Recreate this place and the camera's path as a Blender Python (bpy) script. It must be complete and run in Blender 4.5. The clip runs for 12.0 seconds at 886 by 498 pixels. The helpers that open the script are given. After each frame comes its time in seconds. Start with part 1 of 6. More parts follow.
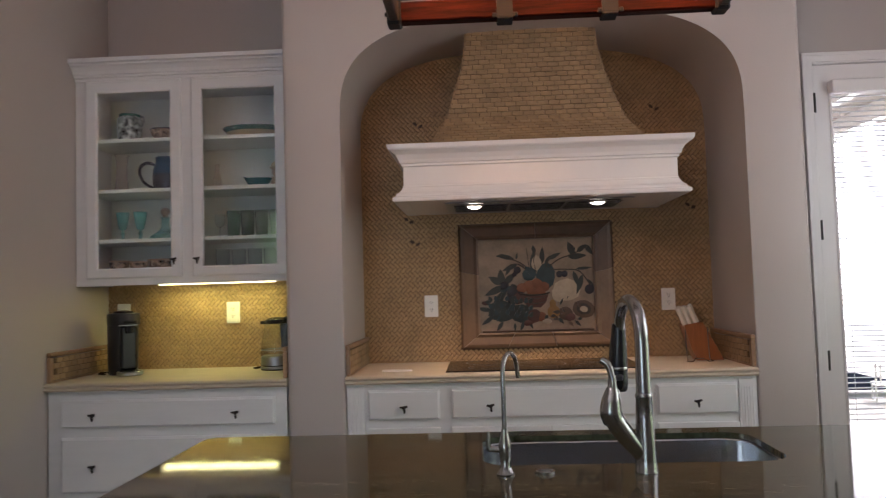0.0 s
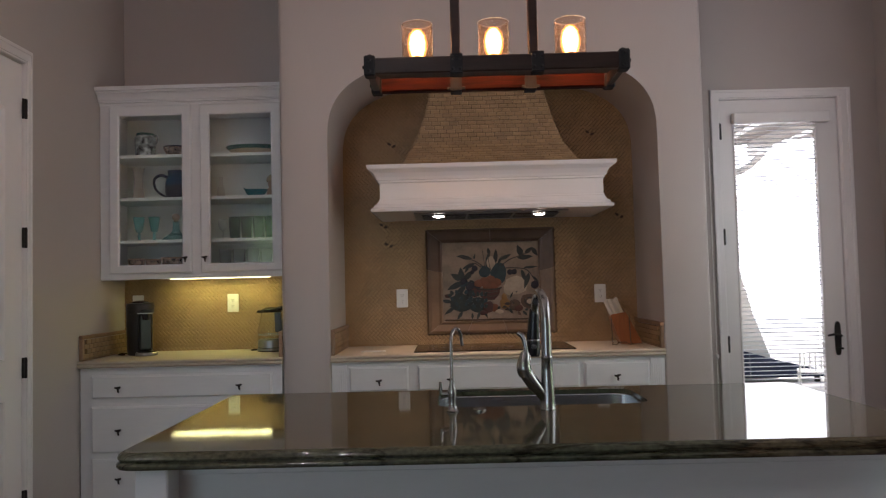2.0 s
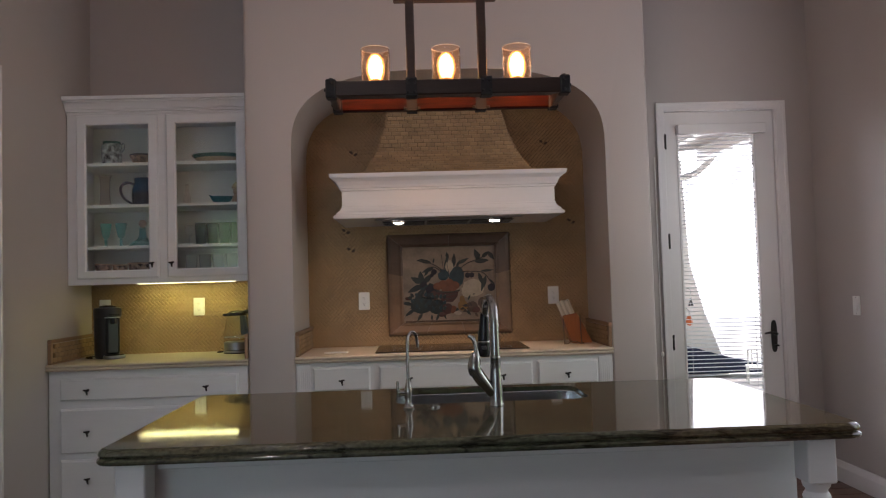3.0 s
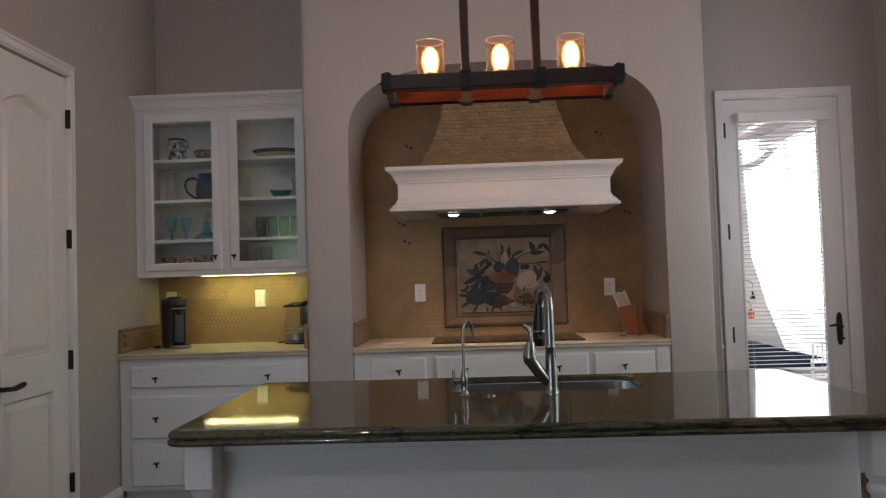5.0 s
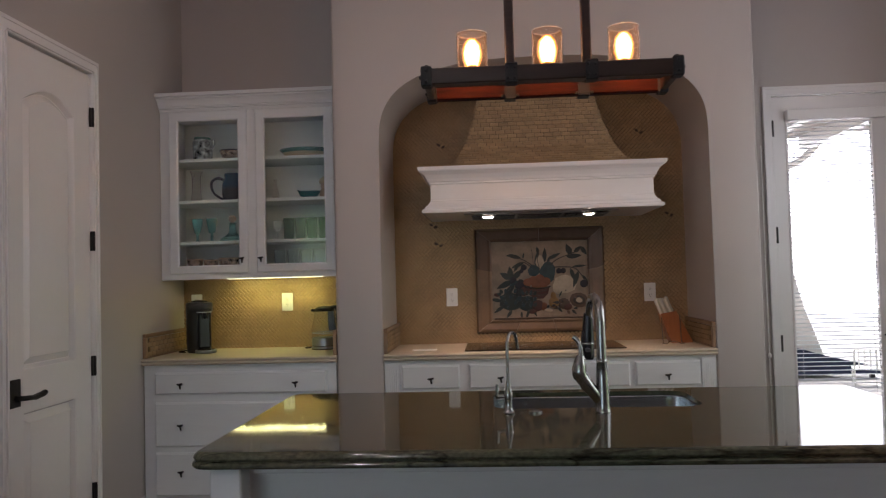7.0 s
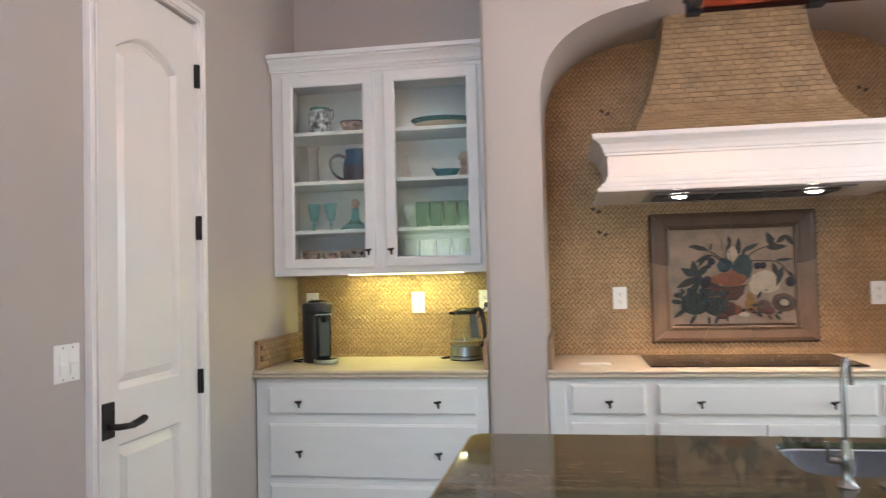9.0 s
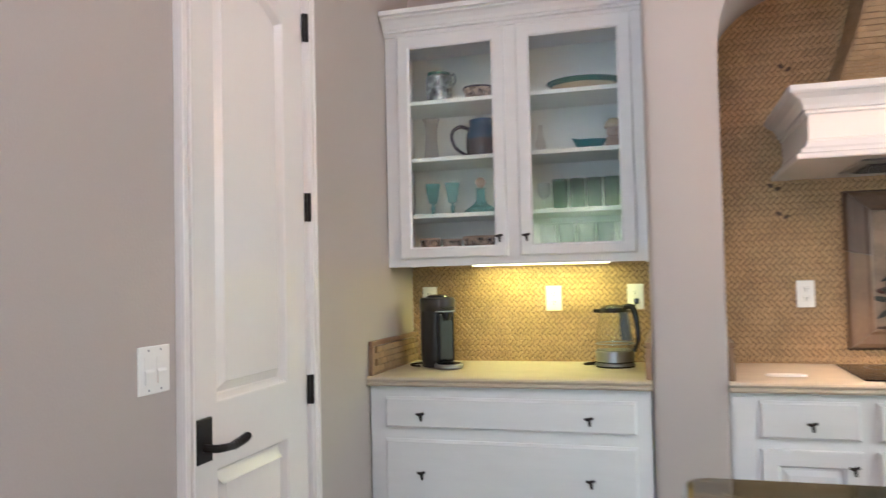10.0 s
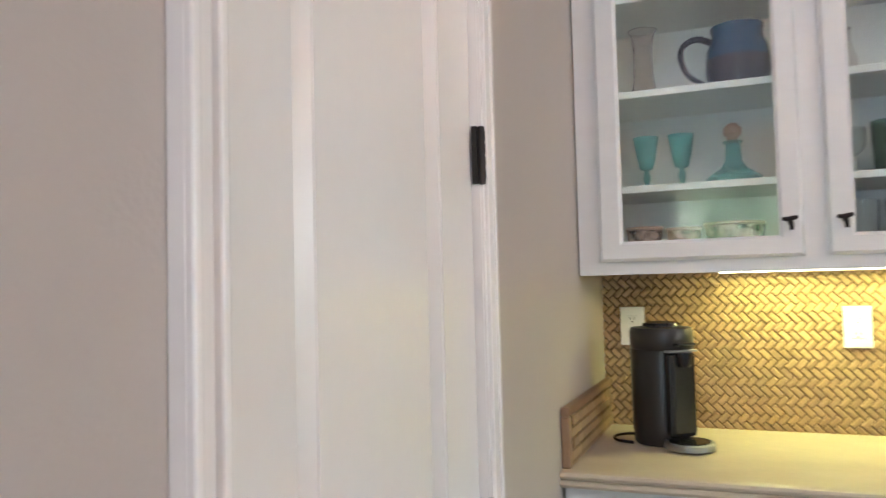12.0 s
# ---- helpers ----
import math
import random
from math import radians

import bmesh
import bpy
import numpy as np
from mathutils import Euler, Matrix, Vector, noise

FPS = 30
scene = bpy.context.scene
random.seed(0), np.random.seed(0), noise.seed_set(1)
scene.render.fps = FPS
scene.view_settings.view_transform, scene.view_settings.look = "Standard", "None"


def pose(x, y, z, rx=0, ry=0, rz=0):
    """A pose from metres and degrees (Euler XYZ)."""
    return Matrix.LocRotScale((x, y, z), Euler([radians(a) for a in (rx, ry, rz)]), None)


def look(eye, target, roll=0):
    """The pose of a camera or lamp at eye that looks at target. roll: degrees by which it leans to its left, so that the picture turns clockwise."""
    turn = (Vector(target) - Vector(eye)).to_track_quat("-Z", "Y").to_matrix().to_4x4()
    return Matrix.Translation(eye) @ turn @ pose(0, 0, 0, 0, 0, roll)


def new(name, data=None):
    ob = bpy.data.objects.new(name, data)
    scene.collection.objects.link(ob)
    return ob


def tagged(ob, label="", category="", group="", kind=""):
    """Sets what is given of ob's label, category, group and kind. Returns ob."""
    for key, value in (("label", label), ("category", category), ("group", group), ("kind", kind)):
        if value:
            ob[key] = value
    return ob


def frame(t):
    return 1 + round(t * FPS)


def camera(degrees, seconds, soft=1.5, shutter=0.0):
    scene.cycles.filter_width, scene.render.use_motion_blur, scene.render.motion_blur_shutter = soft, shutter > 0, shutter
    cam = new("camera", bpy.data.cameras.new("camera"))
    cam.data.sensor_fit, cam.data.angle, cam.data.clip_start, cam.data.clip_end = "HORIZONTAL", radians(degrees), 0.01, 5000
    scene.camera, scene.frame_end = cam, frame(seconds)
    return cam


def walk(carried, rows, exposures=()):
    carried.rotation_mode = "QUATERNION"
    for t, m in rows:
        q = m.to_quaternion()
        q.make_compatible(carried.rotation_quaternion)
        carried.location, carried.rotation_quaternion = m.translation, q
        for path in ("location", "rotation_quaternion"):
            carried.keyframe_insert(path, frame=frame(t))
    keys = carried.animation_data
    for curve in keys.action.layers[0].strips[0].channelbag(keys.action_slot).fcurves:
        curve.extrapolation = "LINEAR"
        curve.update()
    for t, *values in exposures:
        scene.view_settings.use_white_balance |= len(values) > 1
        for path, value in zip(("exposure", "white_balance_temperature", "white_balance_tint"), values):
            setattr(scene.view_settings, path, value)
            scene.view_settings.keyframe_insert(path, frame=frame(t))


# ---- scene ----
cam = camera(60.4, 12.0, soft=1.15, shutter=0.5)
PATH = [
    (0, (-0.01, -0.061, 1.3), (-0.107, 1.933, 1.407), -1.7),
    (0.5, (0.002, -0.255, 1.3), (-0.147, 1.737, 1.401), -1.5),
    (1, (0.053, -0.471, 1.319), (-0.056, 1.524, 1.42), -1.5),
    (1.5, (0.091, -0.675, 1.322), (0.031, 1.321, 1.42), -1.7),
    (2, (0.04, -0.821, 1.299), (0.018, 1.177, 1.391), -1.4),
    (2.5, (0.024, -0.961, 1.315), (0.077, 1.036, 1.404), -1.5),
    (2.7, (0.054, -0.999, 1.326), (0.125, 0.998, 1.414), -1.7),
    (4.3, (0.091, -1.068, 1.313), (0.136, 0.93, 1.389), -1.8),
    (4.5, (0.081, -1.078, 1.312), (0.083, 0.92, 1.387), -1.8),
    (5, (0.072, -1.061, 1.309), (-0.003, 0.936, 1.385), -1.8),
    (5.5, (0.09, -1.047, 1.329), (-0.016, 0.949, 1.408), -1.8),
    (6, (0.121, -1.03, 1.339), (-0.01, 0.964, 1.418), -1.8),
    (6.5, (0.086, -1.002, 1.34), (-0.049, 0.992, 1.413), -1.5),
    (6.7, (0.047, -0.961, 1.342), (-0.084, 1.034, 1.418), -1.5),
    (8.3, (-0.255, -0.39, 1.321), (-0.474, 1.597, 1.394), -1.6),
    (8.5, (-0.335, -0.292, 1.329), (-0.582, 1.692, 1.4), -1.5),
    (9, (-0.515, -0.073, 1.348), (-0.852, 1.897, 1.421), -1.4),
    (9.5, (-0.647, 0.196, 1.343), (-1.086, 2.146, 1.42), -1.6),
    (10, (-0.854, 0.457, 1.319), (-1.414, 2.376, 1.394), -1.3),
    (10.5, (-1.081, 0.761, 1.319), (-1.69, 2.664, 1.396), -1.1),
    (11, (-1.321, 1.093, 1.332), (-1.944, 2.992, 1.407), -0.9),
    (11.5, (-1.534, 1.394, 1.348), (-2.173, 3.287, 1.43), -1.0),
    (12, (-1.629, 1.655, 1.353), (-2.376, 3.508, 1.449), -1.4),
]
walk(cam, [(t, look(eye, target, roll)) for t, eye, target, roll in PATH],
     exposures=[(0, -0.24, 6420, 22), (0.4, 0.04, 6420, 22), (0.7, -0.02, 6420, 22), (1.5, -0.66, 6340, 21), (2.0, -0.56, 6340, 21), (6.7, -0.58, 6340, 21), (8.3, 0.18, 6180, 17), (9.2, 0.95, 6070, 16), (12, 0.97, 6110, 16)])

# ---- world and light ----
world = bpy.data.worlds.new("world")
scene.world = world
world.use_nodes = True
wn = world.node_tree.nodes
sky = wn.new("ShaderNodeTexSky")
sky.sky_type = "NISHITA"
sky.sun_disc = False
sky.sun_elevation, sky.sun_rotation = radians(52), radians(60)
wn["Background"].inputs["Strength"].default_value = 0.12
world.node_tree.links.new(sky.outputs["Color"], wn["Background"].inputs["Color"])


def lamp(name, kind, m, energy, color, label, **values):
    data = bpy.data.lights.new(name, kind)
    data.energy, data.color = energy, color
    for key, value in values.items():
        if key == "size":
            data.size = value
        elif key == "size_y":
            data.shape, data.size_y = "RECTANGLE", value
        elif key == "angle":
            data.angle = value
        elif key == "radius":
            data.shadow_soft_size = value
        elif key == "spot":
            data.spot_size, data.spot_blend = value, 0.6
    ob = new(name, data)
    ob.matrix_world = m
    return tagged(ob, label, "light", kind="structure")


lamp("sun", "SUN", look((6, 3.5, 9), (0, 0, 0)), 5.0, (1, 0.95, 0.87), "warm high afternoon sun", angle=radians(0.5))
# daylight of the garden window behind the walker
lamp("daylight_fill", "AREA", look((-2.2, -4.95, 1.05), (-2.2, 0, 1.3)), 36, (0.46, 0.6, 1.0), "cool daylight entering by the garden window", size=2.9, size_y=1.2)
# fill lamp added on the east side to brighten the west wall
lamp("daylight_fill", "AREA", look((2.66, 1.7, 1.95), (0, 1.7, 1.9)), 27, (0.86, 0.885, 1.0), "fill daylight added at the unseen side window", size=2.1, size_y=1.25)


# ---- materials ----
def material(name, color, rough=0.5, metal=0.0, var=0.08, scale=6.0, fine=60.0, bump=0.05, random_amount=0.0, island=0.0,
             emission=None, strength=0.0, transmission=0.0, ior=1.45, coat=0.0, stretch=(1, 1, 1), spec=0.5, bump_scale=None):
    m = bpy.data.materials.new(name)
    m.use_nodes = True
    nt = m.node_tree
    n, l = nt.nodes, nt.links
    b = n["Principled BSDF"]
    b.inputs["Roughness"].default_value = rough
    b.inputs["Metallic"].default_value = metal
    b.inputs["IOR"].default_value = ior
    b.inputs["Specular IOR Level"].default_value = spec
    b.inputs["Transmission Weight"].default_value = transmission
    b.inputs["Coat Weight"].default_value = coat
    b.inputs["Coat Roughness"].default_value = 0.08
    if emission:
        b.inputs["Emission Color"].default_value = (*emission, 1)
        b.inputs["Emission Strength"].default_value = strength
    geo = n.new("ShaderNodeNewGeometry")
    mp = n.new("ShaderNodeMapping")
    mp.inputs["Scale"].default_value = stretch
    l.new(geo.outputs["Position"], mp.inputs["Vector"])
    big = n.new("ShaderNodeTexNoise")
    big.inputs["Scale"].default_value = scale
    big.inputs["Detail"].default_value = 5
    small = n.new("ShaderNodeTexNoise")
    small.inputs["Scale"].default_value = fine
    small.inputs["Detail"].default_value = 3
    for k in (big, small):
        l.new(mp.outputs["Vector"], k.inputs["Vector"])
    add = n.new("ShaderNodeMath")
    add.operation = "MULTIPLY_ADD"
    add.inputs[1].default_value = 0.35
    l.new(small.outputs["Fac"], add.inputs[0])
    l.new(big.outputs["Fac"], add.inputs[2])
    last = add.outputs[0]
    off = -0.675
    if random_amount:
        oi = n.new("ShaderNodeObjectInfo")
        r = n.new("ShaderNodeMath")
        r.operation = "MULTIPLY_ADD"
        r.inputs[1].default_value = random_amount
        l.new(oi.outputs["Random"], r.inputs[0])
        l.new(last, r.inputs[2])
        last, off = r.outputs[0], off - random_amount / 2
    if island:
        r = n.new("ShaderNodeMath")
        r.operation = "MULTIPLY_ADD"
        r.inputs[1].default_value = island
        l.new(geo.outputs["Random Per Island"], r.inputs[0])
        l.new(last, r.inputs[2])
        last, off = r.outputs[0], off - island / 2
    gain = n.new("ShaderNodeMath")
    gain.operation = "MULTIPLY_ADD"
    gain.inputs[1].default_value = 2 * var
    gain.inputs[2].default_value = 1 + 2 * var * off
    l.new(last, gain.inputs[0])
    mul = n.new("ShaderNodeVectorMath")
    mul.operation = "SCALE"
    mul.inputs[0].default_value = color
    l.new(gain.outputs[0], mul.inputs["Scale"])
    l.new(mul.outputs[0], b.inputs["Base Color"])
    if bump:
        bp = n.new("ShaderNodeBump")
        bp.inputs["Strength"].default_value = bump
        bp.inputs["Distance"].default_value = 0.004
        if bump_scale:
            bn = n.new("ShaderNodeTexNoise")
            bn.inputs["Scale"].default_value = bump_scale
            l.new(mp.outputs["Vector"], bn.inputs["Vector"])
            l.new(bn.outputs["Fac"], bp.inputs["Height"])
        else:
            l.new(add.outputs[0], bp.inputs["Height"])
        l.new(bp.outputs["Normal"], b.inputs["Normal"])
    return m


PAINT = material("greige_paint", (0.44, 0.392, 0.362), 0.42, var=0.05, scale=1.2, fine=170, bump=0.12, bump_scale=130)
CEIL = material("ceiling_paint", (0.83, 0.82, 0.8), 0.7, var=0.04, bump=0.2, bump_scale=90)
WHITE = material("white_enamel", (0.77, 0.737, 0.718), 0.24, var=0.04, scale=3, fine=40, bump=0.04)
CABWHITE = material("white_cabinet_paint", (0.72, 0.725, 0.725), 0.4, var=0.045, scale=5, fine=30, bump=0.06, stretch=(1, 1, 6))
INSIDE = material("cabinet_inside", (0.7, 0.75, 0.67), 0.5, var=0.05)
TRAV = material("travertine_counter", (0.51, 0.435, 0.335), 0.38, var=0.16, scale=7, fine=55, bump=0.03, stretch=(1, 1.6, 1))
TILE = material("tumbled_travertine_tile", (0.4, 0.265, 0.138), 0.45, var=0.3, scale=9, fine=90, bump=0.25, random_amount=0.28, island=0.28)
BRICK = material("split_stone_brick", (0.285, 0.188, 0.1), 0.5, var=0.36, scale=9, fine=90, bump=0.3, random_amount=0.42, island=0.42)
GROUT = material("sand_grout", (0.105, 0.067, 0.036), 0.9, var=0.15, bump=0.3)
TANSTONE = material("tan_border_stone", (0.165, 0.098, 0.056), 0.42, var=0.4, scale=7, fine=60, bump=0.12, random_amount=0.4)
CURB = material("tan_curb_stone", (0.27, 0.165, 0.095), 0.42, var=0.35, scale=9, fine=60, bump=0.12, random_amount=0.3)
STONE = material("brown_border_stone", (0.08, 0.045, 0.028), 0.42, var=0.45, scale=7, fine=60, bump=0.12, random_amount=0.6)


def granite():
    """Polished stone with long brown and green bands and thin dark veins along x."""
    m = material("green_brown_granite", (0.1, 0.1, 0.062), 0.05, var=0.0, bump=0.0, spec=0.34)
    n, l = m.node_tree.nodes, m.node_tree.links
    geo = n.new("ShaderNodeNewGeometry")

    def noise(stretch, scale, detail, distortion, stops):
        mp = n.new("ShaderNodeMapping")
        mp.inputs["Scale"].default_value = stretch
        l.new(geo.outputs["Position"], mp.inputs["Vector"])
        t = n.new("ShaderNodeTexNoise")
        t.inputs["Scale"].default_value = scale
        t.inputs["Detail"].default_value = detail
        t.inputs["Distortion"].default_value = distortion
        l.new(mp.outputs["Vector"], t.inputs["Vector"])
        r = n.new("ShaderNodeValToRGB")
        r.color_ramp.elements[0].position, r.color_ramp.elements[0].color = stops[0][0], stops[0][1] + (1,)
        r.color_ramp.elements[1].position, r.color_ramp.elements[1].color = stops[-1][0], stops[-1][1] + (1,)
        for p, c in stops[1:-1]:
            r.color_ramp.elements.new(p).color = c + (1,)
        l.new(t.outputs["Fac"], r.inputs["Fac"])
        return r.outputs["Color"]

    bands = noise((0.35, 3.2, 1), 1.6, 6, 0.6, [(0.3, (0.05, 0.064, 0.042)), (0.44, (0.085, 0.087, 0.055)), (0.52, (0.12, 0.094, 0.055)), (0.62, (0.09, 0.075, 0.043)), (0.75, (0.165, 0.14, 0.09))])
    veins = noise((0.5, 6, 1), 2.6, 7, 1.2, [(0.4, (1, 1, 1)), (0.475, (0.85, 0.85, 0.85)), (0.495, (0.2, 0.17, 0.15)), (0.515, (0.9, 0.9, 0.9)), (0.65, (1.1, 1.1, 1.1))])
    grain = noise((1, 2.5, 1), 60, 3, 0, [(0.3, (0.6, 0.6, 0.6)), (0.7, (1.35, 1.35, 1.35))])
    last = bands
    for other in (veins, grain):
        mul = n.new("ShaderNodeVectorMath")
        mul.operation = "MULTIPLY"
        l.new(last, mul.inputs[0])
        l.new(other, mul.inputs[1])
        last = mul.outputs[0]
    l.new(last, n["Principled BSDF"].inputs["Base Color"])
    return m


GRANITE = granite()
FLOORWOOD = material("dark_plank_wood", (0.11, 0.05, 0.03), 0.35, var=0.5, scale=3, fine=40, bump=0.1, stretch=(6, 1, 1), random_amount=0.6, island=0.6)
STEEL = material("brushed_steel", (0.3, 0.31, 0.325), 0.38, 1.0, var=0.08, fine=120, bump=0.03)
SINKSTEEL = material("satin_sink_steel", (0.5, 0.53, 0.58), 0.22, 1.0, var=0.06, fine=120, bump=0.02)
NICKEL = material("satin_nickel", (0.34, 0.335, 0.32), 0.24, 1.0, var=0.06, bump=0.0)
BRONZE = material("dark_bronze", (0.03, 0.026, 0.024), 0.42, 0.6, var=0.3, bump=0.1)
IRON = material("black_iron", (0.012, 0.011, 0.011), 0.7, 0.0, var=0.3, bump=0.15)
BLACK = material("black_plastic", (0.012, 0.012, 0.013), 0.25, var=0.1, bump=0.0)
GRAPHITE = material("graphite_plastic", (0.05, 0.05, 0.053), 0.35, 0.3, var=0.1, bump=0.0)
COOKTOP = material("black_ceramic_glass", (0.014, 0.012, 0.011), 0.16, var=0.1, bump=0.0, spec=0.3)
PLATE = material("white_plastic", (0.8, 0.79, 0.76), 0.35, var=0.03, bump=0.0)
GLASS = material("clear_glass", (0.98, 0.99, 0.985), 0.0, transmission=1.0, var=0.0, bump=0.0, ior=1.02)
SEEDY = material("seeded_glass", (0.97, 0.99, 0.975), 0.0, transmission=1.0, var=0.0, bump=0.024, bump_scale=190, ior=1.48)
STUCCO = material("patio_stucco", (0.9, 0.84, 0.82), 0.9, var=0.1, bump=0.4)
PATIO = material("patio_concrete", (0.8, 0.78, 0.74), 0.85, var=0.12, bump=0.3)


# ---- builders ----
ORIGIN = {}


def thing(name, loc, label, category, group="", kind=""):
    ob = new(name)
    ob.location = loc
    ORIGIN[ob.name] = Vector(loc)
    return tagged(ob, label, category, group, kind)


def part(name, bm, mat, parent=None, label="", smooth=False, kind=""):
    """Links a bmesh, made in world coordinates, as one mesh object under its parent."""
    me = bpy.data.meshes.new(name)
    at = ORIGIN[parent.name] if parent else Vector((0, 0, 0))
    bmesh.ops.recalc_face_normals(bm, faces=bm.faces[:])
    bm.transform(Matrix.Translation(-at))
    bm.to_mesh(me)
    bm.free()
    if smooth:
        for p in me.polygons:
            p.use_smooth = True
        me.set_sharp_from_angle(angle=radians(35))
    me.materials.append(mat)
    ob = new(name, me)
    if parent:
        ob.parent = parent
    ORIGIN[ob.name] = at
    return tagged(ob, label, kind=kind)


def single(name, bm, mat, label, category, kind="", smooth=False, group=""):
    return tagged(part(name, bm, mat, None, label, smooth), label, category, group, kind)


def add_box(bm, lo, hi, bevel=0.0, seg=1):
    lo, hi = Vector(lo), Vector(hi)
    g = bmesh.ops.create_cube(bm, size=1.0, matrix=Matrix.Translation((lo + hi) / 2) @ Matrix.Diagonal((*(hi - lo), 1)))
    if bevel:
        es = list({e for v in g["verts"] for e in v.link_edges})
        bmesh.ops.bevel(bm, geom=es, offset=bevel, segments=seg, affect="EDGES", profile=0.5)
    return bm


def box(lo, hi, bevel=0.0, seg=1):
    return add_box(bmesh.new(), lo, hi, bevel, seg)


def prism(points, a, b, axis="y", bm=None):
    """A polygon of (u, v) pulled from a to b along an axis: y takes (x, z), x takes (y, z), z takes (x, y)."""
    bm = bm or bmesh.new()
    put = {"y": lambda u, v, w: (u, w, v), "x": lambda u, v, w: (w, u, v), "z": lambda u, v, w: (u, v, w)}[axis]
    p0 = [bm.verts.new(put(u, v, a)) for u, v in points]
    p1 = [bm.verts.new(put(u, v, b)) for u, v in points]
    n = len(points)
    bm.faces.new(p0)
    bm.faces.new(p1[::-1])
    for i in range(n):
        bm.faces.new((p0[i], p0[(i + 1) % n], p1[(i + 1) % n], p1[i]))
    return bm


def add_lathe(bm, profile, at, seg=24, squash=1.0, turn=None):
    """Turns (radius, height) pairs about a vertical axis at a point."""
    m = Matrix.Translation(at) @ (turn or Matrix.Identity(4))
    rings = []
    for r, h in profile:
        if r < 1e-5:
            rings.append([bm.verts.new(m @ Vector((0, 0, h)))])
        else:
            rings.append([bm.verts.new(m @ Vector((r * math.cos(2 * math.pi * i / seg), squash * r * math.sin(2 * math.pi * i / seg), h))) for i in range(seg)])
    for a, b in zip(rings, rings[1:]):
        for i in range(seg):
            j = (i + 1) % seg
            vs = [a[i % len(a)], a[j % len(a)], b[j % len(b)], b[i % len(b)]]
            vs = list(dict.fromkeys(vs))
            if len(vs) > 2:
                bm.faces.new(vs)
    return bm


def lathe(profile, at, seg=24, squash=1.0, turn=None):
    return add_lathe(bmesh.new(), profile, at, seg, squash, turn)


def tube(path, radius, seg=12, bm=None):
    """A round pipe along points; radius may be a list, one for each point."""
    bm = bm or bmesh.new()
    pts = [Vector(p) for p in path]
    if 4 <= len(pts) <= 8:
        radii = list(radius) if isinstance(radius, (list, tuple)) else [radius] * len(pts)
        fine, wide = [], []
        for i in range(len(pts) - 1):
            a, b, c, d = pts[max(i - 1, 0)], pts[i], pts[i + 1], pts[min(i + 2, len(pts) - 1)]
            for k in range(4):
                u = k / 4
                fine.append(0.5 * (2 * b + (c - a) * u + (2 * a - 5 * b + 4 * c - d) * u * u + (3 * b - a - 3 * c + d) * u ** 3))
                wide.append(radii[i] + (radii[i + 1] - radii[i]) * u)
        pts, radius = fine + [pts[-1]], wide + [radii[-1]]
    rings = []
    up = None
    for i, p in enumerate(pts):
        d = (pts[min(i + 1, len(pts) - 1)] - pts[max(i - 1, 0)]).normalized()
        if up is None:
            up = d.orthogonal().normalized()
        up = (up - d * up.dot(d)).normalized()
        side = d.cross(up)
        r = radius[i] if isinstance(radius, (list, tuple)) else radius
        rings.append([bm.verts.new(p + r * (math.cos(2 * math.pi * k / seg) * up + math.sin(2 * math.pi * k / seg) * side)) for k in range(seg)])
    for a, b in zip(rings, rings[1:]):
        for k in range(seg):
            bm.faces.new((a[k], a[(k + 1) % seg], b[(k + 1) % seg], b[k]))
    bm.faces.new(rings[0][::-1])
    bm.faces.new(rings[-1])
    return bm


def sweep(profile, path, bm=None, closed_ends=True):
    """A moulding: (out, up) pairs carried along a level path in x, y with mitred corners; out points to the path's right."""
    bm = bm or bmesh.new()
    pts = [Vector((x, y, 0)) for x, y, _ in path]
    rings = []
    for i, p in enumerate(pts):
        d0 = (p - pts[i - 1]).normalized() if i else None
        d1 = (pts[i + 1] - p).normalized() if i < len(pts) - 1 else None
        n0 = Vector((d0.y, -d0.x, 0)) if d0 else None
        n1 = Vector((d1.y, -d1.x, 0)) if d1 else None
        if n0 and n1:
            n = (n0 + n1).normalized()
            n = n / max(n.dot(n0), 0.2)
        else:
            n = n0 or n1
        rings.append([bm.verts.new((p.x + n.x * o, p.y + n.y * o, path[i][2] + u)) for o, u in profile])
    k = len(profile)
    for a, b in zip(rings, rings[1:]):
        for i in range(k):
            bm.faces.new((a[i], a[(i + 1) % k], b[(i + 1) % k], b[i]))
    if closed_ends:
        bm.faces.new(rings[0][::-1])
        bm.faces.new(rings[-1])
    return bm


def ball(at, r, sub=2, scale=(1, 1, 1), bm=None):
    bm = bm or bmesh.new()
    bmesh.ops.create_icosphere(bm, subdivisions=sub, radius=r, matrix=Matrix.Translation(at) @ Matrix.Diagonal((*scale, 1)))
    return bm


# ---- structure ----
LX, BY, PY, DY, RX, TOP = -2.06, 4.045, 3.43, 3.90, 2.71, 3.35
BACK, FARX = -5.0, -4.6


def structure(name, bm, mat, label):
    return single(name, bm, mat, label, name.split("_")[0], "structure")


floor = structure("floor", box((FARX - 0.2, BACK - 0.2, -0.2), (RX + 0.2, 4.25, -0.012)), GROUT, "subfloor under the dark plank flooring")
structure("ceiling", box((FARX - 0.2, BACK - 0.2, TOP), (RX + 0.2, 4.25, TOP + 0.15)), CEIL, "high plain white ceiling")
